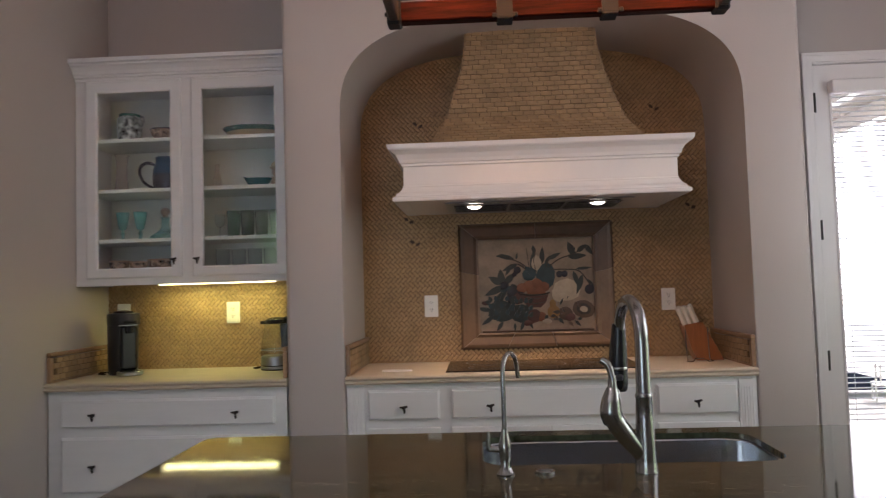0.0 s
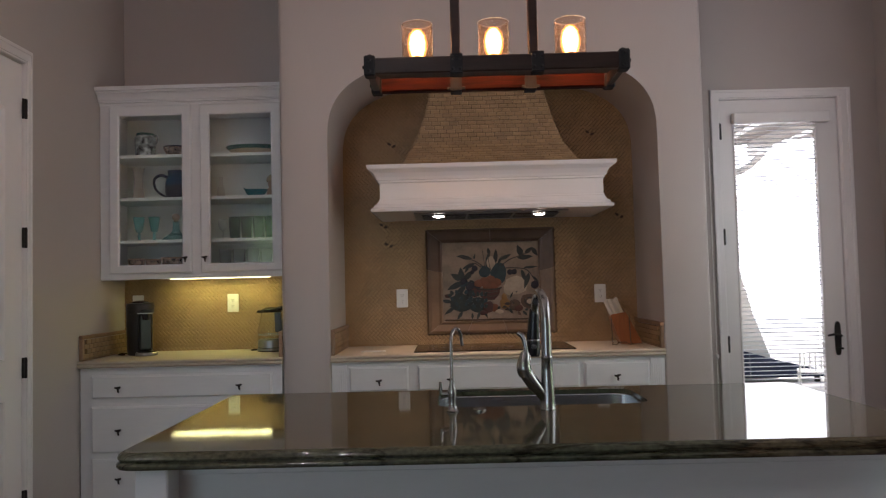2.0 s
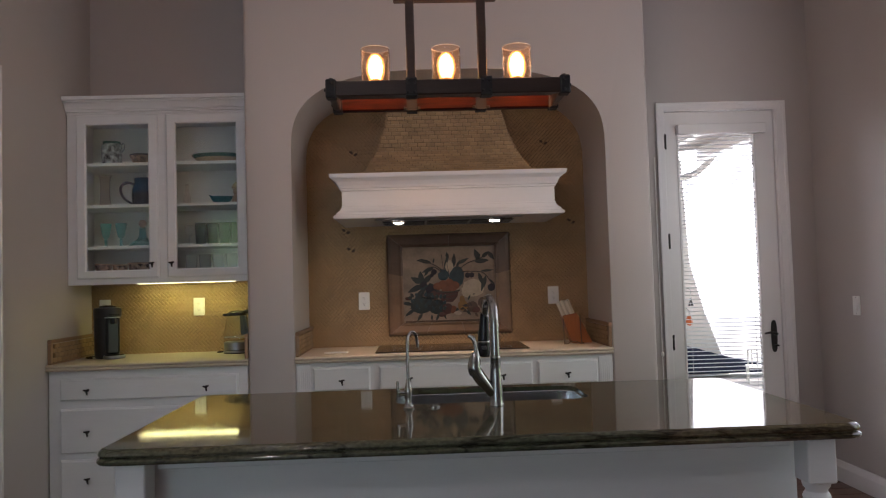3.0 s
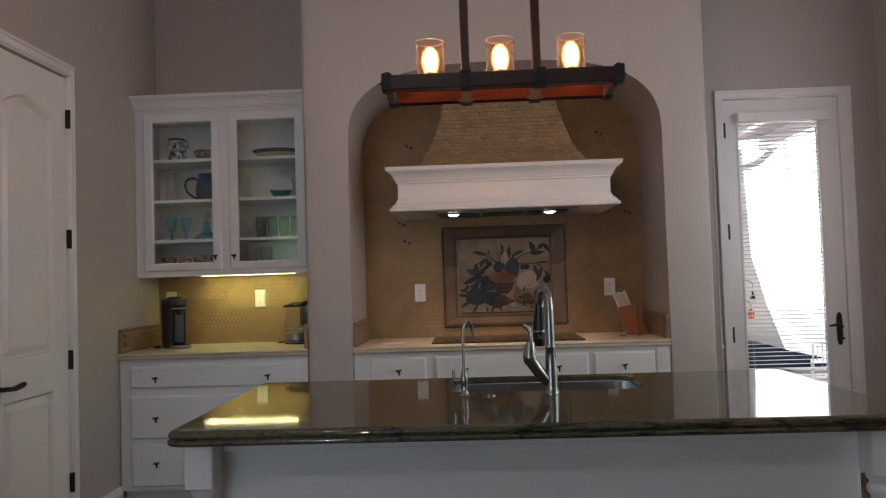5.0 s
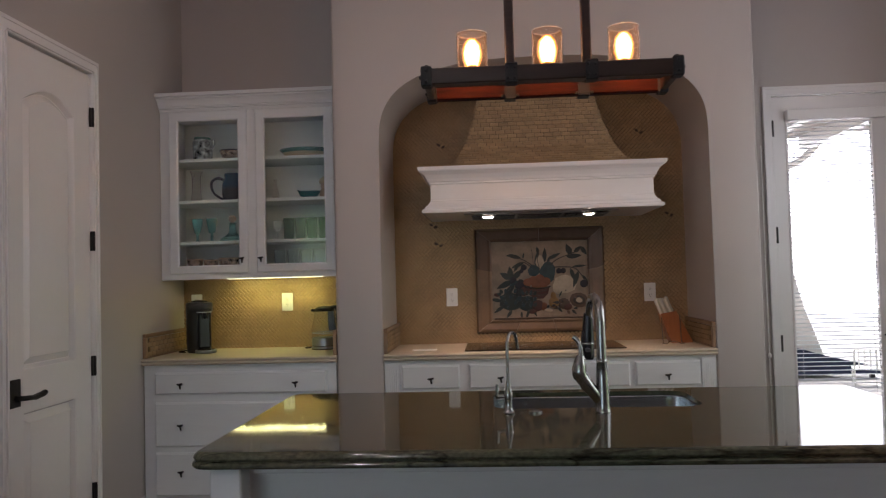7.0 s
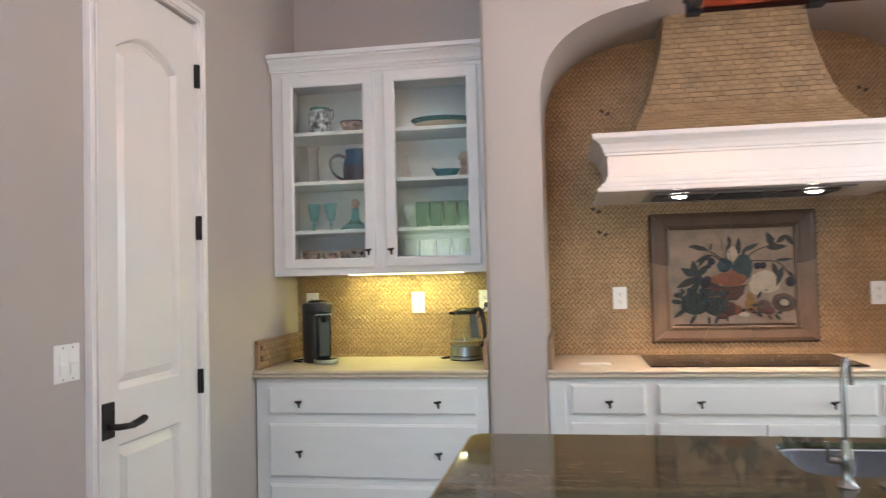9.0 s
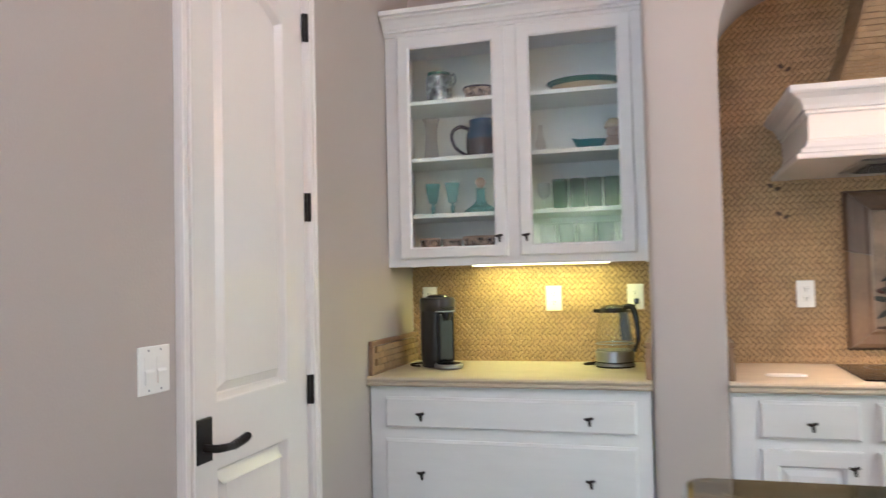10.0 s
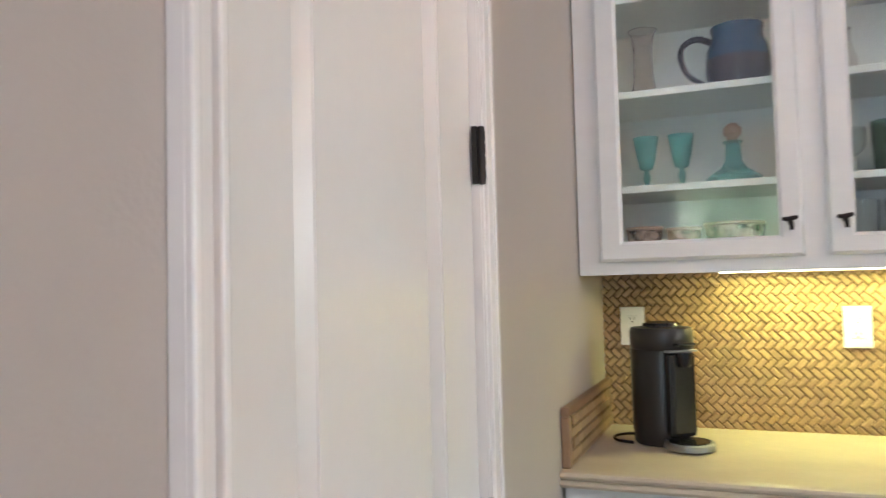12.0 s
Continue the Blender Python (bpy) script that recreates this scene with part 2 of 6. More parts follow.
# wall with the pantry door
bm = bmesh.new()
for lo, hi in (((LX - 0.14, 0.3, 0), (LX, 2.185, TOP)), ((LX - 0.14, 2.905, 0), (LX, 4.25, TOP)), ((LX - 0.14, 2.185, 2.452), (LX, 2.905, TOP))):
    add_box(bm, lo, hi)
structure("wall_west", bm, PAINT, "plain greige painted wall with a pantry door")
structure("wall_south_west", box((FARX, 0.16, 0), (LX - 0.14, 0.3, TOP)), PAINT, "plain greige painted wall")
structure("wall_far_west", box((FARX - 0.14, BACK, 0), (FARX, 4.25, TOP)), PAINT, "plain greige painted wall")
structure("wall_pantry", box((FARX, 4.11, 0), (LX - 0.14, 4.25, TOP)), PAINT, "plain greige pantry wall")
structure("wall_north", box((LX, BY + 0.009, 0), (1.30, 4.25, TOP)), PAINT, "greige painted wall behind the counters")
# cooking niche with a basket arch
CX, HALF = 0.283, 0.928
arch = []
for i in range(41):
    a = math.pi * i / 40
    c, s = math.cos(a), math.sin(a)
    n = 2.9
    arch.append((CX - HALF * math.copysign(abs(c) ** (2 / n), c), 2.1 + 0.487 * abs(s) ** (2 / n)))
outline = [(-0.915, 0), (CX - HALF, 0)] + arch + [(CX + HALF, 0), (1.475, 0), (1.475, TOP), (-0.915, TOP)]
bm = prism(outline, PY, BY)
edges = [e for e in bm.edges if all(abs(v.co.y - PY) < 1e-4 for v in e.verts) and not all(v.co.z < 0.01 for v in e.verts) and not all(v.co.z > TOP - 0.01 for v in e.verts)]
bmesh.ops.bevel(bm, geom=edges, offset=0.022, segments=4, affect="EDGES", profile=0.5)
ob = structure("wall_niche", bm, PAINT, "greige plaster wall with a rounded cooking niche")
for p in ob.data.polygons:
    p.use_smooth = True
ob.data.set_sharp_from_angle(angle=radians(40))
# wall with the patio door
bm = bmesh.new()
for lo, hi in (((1.475, DY, 0), (1.722, 4.1, TOP)), ((2.468, DY, 0), (RX + 0.14, 4.1, TOP)), ((1.722, DY, 2.412), (2.468, 4.1, TOP))):
    add_box(bm, lo, hi)
structure("wall_north_east", bm, PAINT, "greige painted wall with a glazed patio door")
bm = bmesh.new()
for lo, hi in (((BACK, 0), (0.6, TOP)), ((2.8, 0), (DY, TOP)), ((0.6, 0), (2.8, 0.4)), ((0.6, 2.6), (2.8, TOP))):
    add_box(bm, (RX, lo[0], lo[1]), (RX + 0.14, hi[0], hi[1]))
structure("wall_east", bm, PAINT, "plain greige painted wall with an added side window")
# wall behind, with two garden windows
bm = bmesh.new()
for lo, hi in (((FARX, 0, 0), (-3.7, 0, TOP)), ((-0.7, 0, 0), (RX, 0, TOP)),
               ((-3.7, 0, 0), (-0.7, 0, 0.4)), ((-3.7, 0, 2.6), (-0.7, 0, TOP))):
    add_box(bm, (lo[0], BACK - 0.16, lo[2]), (hi[0], BACK, hi[2]))
structure("wall_south", bm, PAINT, "greige painted wall with garden windows")


def garden_window(name, a0, a1, panes, side):
    """A white frame with mullions in an opening of the south (side 0) or east (side 1) wall."""
    def at(u, w, z):
        return (u, BACK + w, z) if side == 0 else (RX - w, u, z)
    w = thing(name, at((a0 + a1) / 2, -0.1, 0.4), "white framed garden window set out of view in the wall", "window", kind="structure")
    bm = bmesh.new()
    bars = [(a0, a0 + 0.06, 0.4, 2.6), (a1 - 0.06, a1, 0.4, 2.6), (a0 + 0.06, a1 - 0.06, 0.4, 0.46), (a0 + 0.06, a1 - 0.06, 2.54, 2.6)]
    bars += [(a0 + (a1 - a0) * i / panes - 0.03, a0 + (a1 - a0) * i / panes + 0.03, 0.46, 2.54) for i in range(1, panes)]
    for u0, u1, z0, z1 in bars:
        p, q = at(u0, -0.12, z0), at(u1, -0.05, z1)
        add_box(bm, [min(c) for c in zip(p, q)], [max(c) for c in zip(p, q)], 0.004)
    part("window_frame", bm, WHITE, w)


garden_window("window_1", -3.7, -0.7, 3, 0)
# unseen side window, added to give the east fill lamp an opening
garden_window("added_window", 0.6, 2.8, 2, 1)

# ---- doors ----
def frame_trim(axis, face, a0, a1, b0, b1, top, out):
    """A casing round an opening (a0..a1, inner) out to b0..b1, on the face of a wall, proud by out."""
    bm = bmesh.new()
    t = top + (a0 - b0)
    steps = ((0.03, 1.0, 0.45), (0.12, 0.88, 0.8), (0.0, 0.3, 1.0))
    for s0, s1, depth in steps:
        d = face + out * depth
        for u0, u1, lo, hi in ((b0 + (a0 - b0) * s0, b0 + (a0 - b0) * s1, 0, t - (t - top) * s0),
                               (b1 - (b1 - a1) * s1, b1 - (b1 - a1) * s0, 0, t - (t - top) * s0)):
            if axis == "y":
                add_box(bm, (min(face, d), u0, 0), (max(face, d), u1, hi), 0.0015)
            else:
                add_box(bm, (u0, min(face, d), 0), (u1, max(face, d), hi), 0.0015)
        z0, z1 = t - (t - top) * s1, t - (t - top) * s0
        u0, u1 = b0 + (a0 - b0) * s0 + 0.001, b1 - (b1 - a1) * s0 - 0.001
        if axis == "y":
            add_box(bm, (min(face, d) , u0, z0), (max(face, d) + 0.0006, u1, z1), 0.0015)
        else:
            add_box(bm, (u0, min(face, d) - 0.0006, z0), (u1, max(face, d), z1), 0.0015)
    return bm


def hinge(parent, at, axis):
    x, y, z = at
    bm = add_lathe(bmesh.new(), [(0, -0.052), (0.0065, -0.05), (0.0065, 0.05), (0, 0.052)], at, 10)
    for k in (-0.033, -0.011, 0.011, 0.033):
        add_lathe(bm, [(0.0075, k - 0.009), (0.0075, k + 0.009)], at, 10)
    if axis == "y":
        add_box(bm, (x - 0.014, y - 0.012, z - 0.05), (x - 0.004, y + 0.012, z + 0.05))
    else:
        add_box(bm, (x - 0.012, y + 0.004, z - 0.05), (x + 0.012, y + 0.014, z + 0.05))
    return part("hinge", bm, BRONZE, parent, "dark bronze butt hinge", True)


def arch_panel(y0, y1, z0, z1, rise):
    pts = [(y0, z0), (y1, z0)]
    for i in range(13):
        k = i / 12
        pts.append((y1 + (y0 - y1) * k, z1 + rise * math.sin(math.pi * k)))
    return pts


def inset(points, d):
    """A polygon drawn in by d, by the bisectors of its corners."""
    n, out = len(points), []
    area = sum(points[i][0] * points[(i + 1) % n][1] - points[(i + 1) % n][0] * points[i][1] for i in range(n))
    s = 1 if area > 0 else -1
    for i in range(n):
        p, a, b = Vector(points[i]), Vector(points[i - 1]), Vector(points[(i + 1) % n])
        e0, e1 = (p - a).normalized(), (b - p).normalized()
        n0, n1 = Vector((-e0.y, e0.x)) * s, Vector((-e1.y, e1.x)) * s
        m = (n0 + n1).normalized()
        q = p + m * (d / max(m.dot(n0), 0.3))
        out.append((q.x, q.y))
    return out


def rings_mesh(bm, loops):
    """Joins closed loops of 3D points, each to the next, and fills the last one."""
    vs = [[bm.verts.new(p) for p in loop] for loop in loops]
    n = len(vs[0])
    for a, b in zip(vs, vs[1:]):
        for i in range(n):
            bm.faces.new((a[i], a[(i + 1) % n], b[(i + 1) % n], b[i]))
    bm.faces.new(vs[-1])
    return bm


pantry = thing("door_1", (LX, 2.55, 0), "closed white two-panel pantry door with an arched top panel", "door", kind="structure")
FX = LX - 0.012
bm = bmesh.new()
PA, PB = 2.336, 2.752
holes = [arch_panel(PA, PB, 0.985, 2.19, 0.075), arch_panel(PA, PB, 0.2, 0.8, 0.0)]
# face with two openings, made of strips round the panels
def face_strip(y0, y1, z0, z1):
    add_box(bm, (FX - 0.035, y0, z0), (FX, y1, z1))
face_strip(2.2, PA, 0.01, 2.437)
face_strip(PB, 2.892, 0.01, 2.437)
face_strip(PA, PB, 0.01, 0.2)
face_strip(PA, PB, 0.8, 0.985)
top = [(PA, 2.437)] + [(y, z) for y, z in holes[0][2:]][::-1] + [(PB, 2.437)]
prism(top, FX - 0.035, FX, "x", bm)
bmesh.ops.remove_doubles(bm, verts=bm.verts[:], dist=0.0005)
part("door_leaf", bm, WHITE, pantry)
for h in holes:
    bm = rings_mesh(bmesh.new(), [[(FX + dx, y, z) for y, z in inset(h, d)] for d, dx in ((-0.001, -0.001), (0.004, -0.003), (0.016, -0.028), (0.021, -0.029), (0.05, -0.007), (0.052, -0.004))])
    part("door_panel", bm, WHITE, pantry)
part("door_casing", frame_trim("y", LX, 2.197, 2.896, 2.134, 2.938, 2.447, 0.02), WHITE, pantry)
for ya, yb, out in ((2.1345, 2.146, 0.028), (2.172, 2.184, 0.026), (2.188, 2.1955, 0.017)):
    part("casing_bead", box((LX + 0.006, ya, 0.001), (LX + out, yb, 2.44), 0.003, 2), WHITE, pantry)
bm = bmesh.new()
add_box(bm, (LX - 0.1, 2.186, 0), (LX + 0.004, 2.198, 2.452))
add_box(bm, (LX - 0.1, 2.894, 0), (LX + 0.004, 2.905, 2.452))
add_box(bm, (LX - 0.1, 2.186, 2.4455), (LX + 0.003, 2.905, 2.452))
part("door_jamb", bm, WHITE, pantry)
for z in (2.218, 1.577, 0.94, 0.3):
    hinge(pantry, (LX + 0.006, 2.898, z), "y")
bm = box((FX, 2.227, 0.833), (FX + 0.012, 2.297, 0.953), 0.003, 2)
plate = part("handle_plate", bm, BRONZE, pantry, "rectangular dark bronze backplate")
bm = tube([(FX + 0.01, 2.262, 0.873), (FX + 0.045, 2.262, 0.873), (FX + 0.056, 2.275, 0.873), (FX + 0.058, 2.295, 0.871), (FX + 0.056, 2.34, 0.868),
           (FX + 0.054, 2.39, 0.873), (FX + 0.054, 2.412, 0.88)], [0.012, 0.011, 0.011, 0.0105, 0.0105, 0.012, 0.011], 10)
for k in range(7):
    y = 2.335 + k * 0.011
    add_lathe(bm, [(0.0125, -0.003), (0.0135, 0), (0.0125, 0.003)], (FX + 0.0545, y, 0.868 + k * 0.0016), 10, turn=pose(0, 0, 0, -90, 0, 0))
part("lever", bm, BRONZE, plate, "twisted dark bronze lever handle", True)
part("latch_plate", box((FX - 0.02, 2.1985, 0.86), (FX + 0.001, 2.2015, 0.92)), BRONZE, pantry, "dark latch edge")

patio_door = thing("door_2", (2.1, DY, 0), "closed white patio door with a full glass pane and blinds", "door", kind="structure")
bm = bmesh.new()
F0, F1 = DY + 0.012, DY + 0.057
for lo, hi in (((1.731, 0.01), (1.815, 2.4)), ((2.33, 0.01), (2.458, 2.4)), ((1.815, 0.01), (2.33, 0.22)), ((1.815, 2.27), (2.33, 2.4))):
    add_box(bm, (lo[0], F0, lo[1]), (hi[0], F1, hi[1]))
part("door_leaf", bm, WHITE, patio_door)
bm = bmesh.new()
for lo, hi in (((1.808, 0.21), (1.822, 2.28)), ((2.322, 0.21), (2.336, 2.28)), ((1.822, 0.21), (2.322, 0.224)), ((1.822, 2.266), (2.322, 2.28))):
    add_box(bm, (lo[0], F0 - 0.006, lo[1]), (hi[0], F0 + 0.01, hi[1]), 0.003)
part("glazing_bead", bm, WHITE, patio_door)
pane = part("pane", box((1.815, DY + 0.04, 0.22), (2.33, DY + 0.045, 2.27)), GLASS, patio_door, "clear glass pane")
pane.visible_shadow = False
part("door_casing", frame_trim("x", DY, 1.727, 2.463, 1.672, 2.536, 2.405, -0.02), WHITE, patio_door)
bm = bmesh.new()
add_box(bm, (1.7225, DY - 0.003, 0), (1.728, DY + 0.15, 2.41))
add_box(bm, (2.461, DY - 0.003, 0), (2.4675, DY + 0.15, 2.41))
add_box(bm, (1.7225, DY - 0.002, 2.404), (2.4675, DY + 0.15, 2.4115))
part("door_jamb", bm, WHITE, patio_door)
for z in (2.204, 1.547, 0.886, 0.25):
    hinge(patio_door, (1.727, DY - 0.004, z), "x")
pl = [(2.403 + 0.019 * math.copysign(abs(math.cos(a)) ** 0.6, math.cos(a)), 0.907 + 0.104 * math.copysign(abs(math.sin(a)) ** 0.8, math.sin(a))) for a in [2 * math.pi * i / 24 for i in range(24)]]
plate = part("handle_plate", prism(pl, F0 - 0.008, F0), BRONZE, patio_door, "long dark bronze backplate")
part("lever", tube([(2.403, F0, 0.925), (2.403, F0 - 0.045, 0.925), (2.39, F0 - 0.055, 0.927), (2.36, F0 - 0.055, 0.935), (2.32, F0 - 0.052, 0.928)], [0.01, 0.009, 0.009, 0.008, 0.006], 10), BRONZE, plate, "slim curved lever", True)
part("thumb_turn", box((2.395, F0 - 0.03, 0.84), (2.425, F0 - 0.006, 0.852), 0.003), BRONZE, plate)

# blinds hung on the patio door
blind = thing("door_blind", (2.1, DY, 2.26), "white horizontal slat blind with a plain headrail on the door", "blind")
part("headrail", box((1.803, DY - 0.05, 2.245), (2.392, F0 - 0.001, 2.31), 0.006, 2), WHITE, blind)
SLAT = material("blind_slat", (0.85, 0.85, 0.85), 0.5, var=0.03, bump=0.0)
sn = SLAT.node_tree.nodes
thin, blend_slat = sn.new("ShaderNodeBsdfTranslucent"), sn.new("ShaderNodeMixShader")
thin.inputs["Color"].default_value = (0.85, 0.87, 0.9, 1)
SLAT.node_tree.links.new(sn["Principled BSDF"].outputs[0], blend_slat.inputs[1])
SLAT.node_tree.links.new(thin.outputs[0], blend_slat.inputs[2])
SLAT.node_tree.links.new(blend_slat.outputs[0], sn["Material Output"].inputs["Surface"])
slat_mesh = None
n_slats = 70
for i in range(n_slats):
    z = 2.236 - i * 0.0262
    if slat_mesh is None:
        arc = [(-0.0125 + 0.005 * k, 0.0022 - 0.0042 * ((k - 2.5) / 2.5) ** 2) for k in range(6)]
        bm = prism(arc + [(y, u - 0.0008) for y, u in arc[::-1]], 1.818, 2.327, "x")
        ob = part("slat", bm, SLAT, blind)
        slat_mesh = ob.data
    else:
        ob = new("slat", slat_mesh)
        ob.parent = blind
    ob.location = Vector((0, DY + 0.026, z))
for x in (1.86, 2.285):
    part("ladder_cord", box((x - 0.001, DY + 0.0125, 0.42), (x + 0.001, DY + 0.0135, 2.24)), SLAT, blind)
part("bottom_rail", box((1.82, DY + 0.014, 0.395), (2.325, DY + 0.036, 0.412), 0.003), SLAT, blind)
bm = tube([(1.652, DY - 0.012, 2.1), (1.651, DY - 0.01, 1.4), (1.652, DY - 0.012, 0.15)], 0.0028, 8)
cord = thing("pull_cord", (1.652, DY, 0.15), "thin white cord hanging beside the patio door casing", "cord")
part("cord", bm, PLATE, cord)
part("cleat", ball((1.652, DY - 0.014, 0.815), 0.011, 2, (1, 1, 1.6)), PLATE, cord, smooth=True)

# skirting
BASE = [(0, 0), (0.016, 0), (0.016, 0.09), (0.011, 0.105), (0.006, 0.125), (0, 0.13)]
for name, path in (("baseboard", [(RX, DY, 0), (RX, BACK, 0)]), ("baseboard", [(2.537, DY, 0), (RX, DY, 0)][::1]),
                   ("baseboard", [(LX, 0.3, 0), (LX, 2.133, 0)]), ("baseboard", [(LX, 2.939, 0), (LX, 3.44, 0)]),
                   ("baseboard", [(-0.915, PY, 0), (-0.66, PY, 0)]), ("baseboard", [(1.225, PY, 0), (1.475, PY, 0)])):
    single(name, sweep(BASE, path), WHITE, "white moulded skirting board along the wall", "baseboard", "structure")

# ---- counters ----
BULLNOSE = [(3.44, 0.876), (3.425, 0.876), (3.413, 0.879), (3.409, 0.886), (3.413, 0.8925), (3.419, 0.8945), (3.4185, 0.8965), (3.412, 0.9), (3.41, 0.906), (3.414, 0.912), (3.424, 0.915), (3.44, 0.915)]


def counter(name, x0, x1, label):
    c = thing(name, ((x0 + x1) / 2, 3.74, 0.876), label, "worktop")
    part("slab", box((x0, 3.44, 0.876), (x1, BY, 0.915)), TRAV, c)
    part("bullnose_edge", prism(BULLNOSE, x0, x1, "x"), TRAV, c, "double rounded front edge", True)


counter("counter_top", LX + 0.001, -0.916, "cream travertine coffee counter with a double bullnose edge")
counter("counter_top", CX - HALF + 0.001, CX + HALF - 0.001, "cream travertine cooking counter with a double bullnose edge")


def curb(x0, x1, name="side_splash"):
    """A low stone upstand at a counter's end, with a cap and a field of small bricks."""
    t = thing(name, ((x0 + x1) / 2, 3.74, 0.915), "low brown stone upstand with small inset bricks at the counter's end", "backsplash")
    inner = x1 if x0 < CX and x0 != -0.935 and x0 < 1.0 and not (-0.94 < x0 < -0.9) else x0
    side = 1 if inner == x1 else -1
    part("backing", box((x0, 3.44, 0.9155), (x1, BY, 1.03)), GROUT, t)
    xa, xb = (x1 - 0.002, x1 + 0.006) if side > 0 else (x0 - 0.006, x0 + 0.002)
    part("end_strip", box((min(x0, xa), 3.436, 0.9157), (max(x1, xb), 3.462, 1.036), 0.003), CURB, t)
    part("cap", box((min(x0, xa) , 3.434, 1.0362), (max(x1, xb) + 0.001, BY, 1.058), 0.005, 2), CURB, t)
    part("foot_strip", box((min(x0, xa), 3.463, 0.9157), (max(x1, xb) - 0.001, BY, 0.925), 0.002), CURB, t)
    row, shared = 0, None
    z = 0.9275
    while z < 1.02:
        y = 3.466 + (0.026 if row % 2 else 0)
        while y < BY - 0.05:
            if shared is None:
                b = part("brick", box((xa, y, z), (xb, y + 0.05, z + 0.0245), 0.002), BRICK, t)
                shared, base = b, Vector((0, y, z))
            else:
                b = new("brick", shared.data)
                b.parent = t
                b.location = shared.location + Vector((0, y, z)) - base
            y += 0.0525
        z += 0.027
        row += 1
    return t


curb(LX + 0.001, LX + 0.016)
curb(-0.931, -0.916)
curb(CX - HALF + 0.001, CX - HALF + 0.016)
curb(CX + HALF - 0.016, CX + HALF - 0.001)


# ---- cabinets ----
def knob(parent, x, y, z):
    """A dark T-shaped twig knob standing out of a front at y."""
    bm = tube([(x, y + 0.002, z), (x, y - 0.02, z), (x, y - 0.026, z)], [0.0045, 0.004, 0.005], 8)
    tube([(x - 0.016, y - 0.025, z + 0.008), (x - 0.005, y - 0.028, z + 0.006), (x + 0.006, y - 0.028, z + 0.008), (x + 0.017, y - 0.025, z + 0.011)], [0.0045, 0.006, 0.006, 0.0045], 8, bm)
    tube([(x + 0.001, y - 0.027, z + 0.006), (x + 0.003, y - 0.027, z - 0.008), (x + 0.004, y - 0.025, z - 0.02)], [0.006, 0.0055, 0.0045], 8, bm)
    return part("knob", bm, BRONZE, parent, "dark bronze twig knob", True)


def slab_front(name, parent, x0, x1, z0, z1, y, deep=0.019, edge=0.01):
    """A drawer front with a raised field inside a moulded edge."""
    pts = [(x0, z0), (x1, z0), (x1, z1), (x0, z1)]
    loops = [[(x, y, z) for x, z in pts], [(x, y - deep * 0.55, z) for x, z in pts], [(x, y - deep * 0.62, z) for x, z in inset(pts, 0.003)],
             [(x, y - deep * 0.75, z) for x, z in inset(pts, edge * 0.55)], [(x, y - deep, z) for x, z in inset(pts, edge)]]
    return part(name, rings_mesh(bmesh.new(), loops), CABWHITE, parent)


base = thing("base_cabinet", (-1.49, 3.74, 0), "white painted three-drawer base cabinet with dark knobs", "cabinet")
bm = bmesh.new()
add_box(bm, (LX + 0.006, 3.444, 0.1), (-0.922, BY - 0.01, 0.875))
part("body", bm, CABWHITE, base)
part("toe_kick", box((LX + 0.006, 3.5, 0), (-0.922, BY - 0.01, 0.0995)), CABWHITE, base)
for z0, z1, zk in ((0.706, 0.833, 0.762), (0.406, 0.661, 0.527), (0.125, 0.372, 0.262)):
    d = slab_front("drawer_front", base, -1.987, -0.975, z0, z1, 3.4438)
    for x in (-1.826, -1.153):
        knob(d, x, 3.4248, zk)

cook = thing("base_cabinet", (CX, 3.74, 0), "white painted cooking cabinet with fluted ends and dark knobs", "cabinet")
part("body", box((CX - HALF + 0.002, 3.444, 0.1), (CX + HALF - 0.002, BY - 0.01, 0.875)), CABWHITE, cook)
part("toe_kick", box((CX - HALF + 0.002, 3.5, 0), (CX + HALF - 0.002, BY - 0.01, 0.0995)), CABWHITE, cook)
for x0, x1, ks in ((-0.545, -0.215, (-0.378,)), (-0.163, 0.735, (0.014, 0.556)), (0.762, 1.12, (0.935,))):
    d = slab_front("drawer_front", cook, x0, x1, 0.712, 0.848, 3.4438)
    for x in ks:
        knob(d, x, 3.4248, 0.767)
for x0, x1, xk in ((-0.545, -0.215, -0.25), (-0.163, 0.283, 0.245), (0.289, 0.735, 0.325), (0.762, 1.12, 0.8)):
    pts = [(x0, 0.125), (x1, 0.125), (x1, 0.676), (x0, 0.676)]
    d = part("door", rings_mesh(bmesh.new(), [[(x, 3.4438, z) for x, z in pts], [(x, 3.426, z) for x, z in pts], [(x, 3.424, z) for x, z in inset(pts, 0.004)],
             [(x, 3.424, z) for x, z in inset(pts, 0.055)], [(x, 3.434, z) for x, z in inset(pts, 0.062)], [(x, 3.434, z) for x, z in inset(pts, 0.07)], [(x, 3.427, z) for x, z in inset(pts, 0.09)]]), CABWHITE, cook)
    knob(d, xk, 3.424, 0.62)
for x0 in (CX - HALF + 0.012, CX + HALF - 0.084):
    bm = box((x0, 3.432, 0.12), (x0 + 0.072, 3.4438, 0.862))
    for k in range(5):
        x = x0 + 0.012 + k * 0.012
        add_lathe(bm, [(0.0036, 0.16), (0.0036, 0.83)], (x, 3.4332, 0), 8)
    part("pilaster", bm, CABWHITE, cook, "fluted white pilaster")

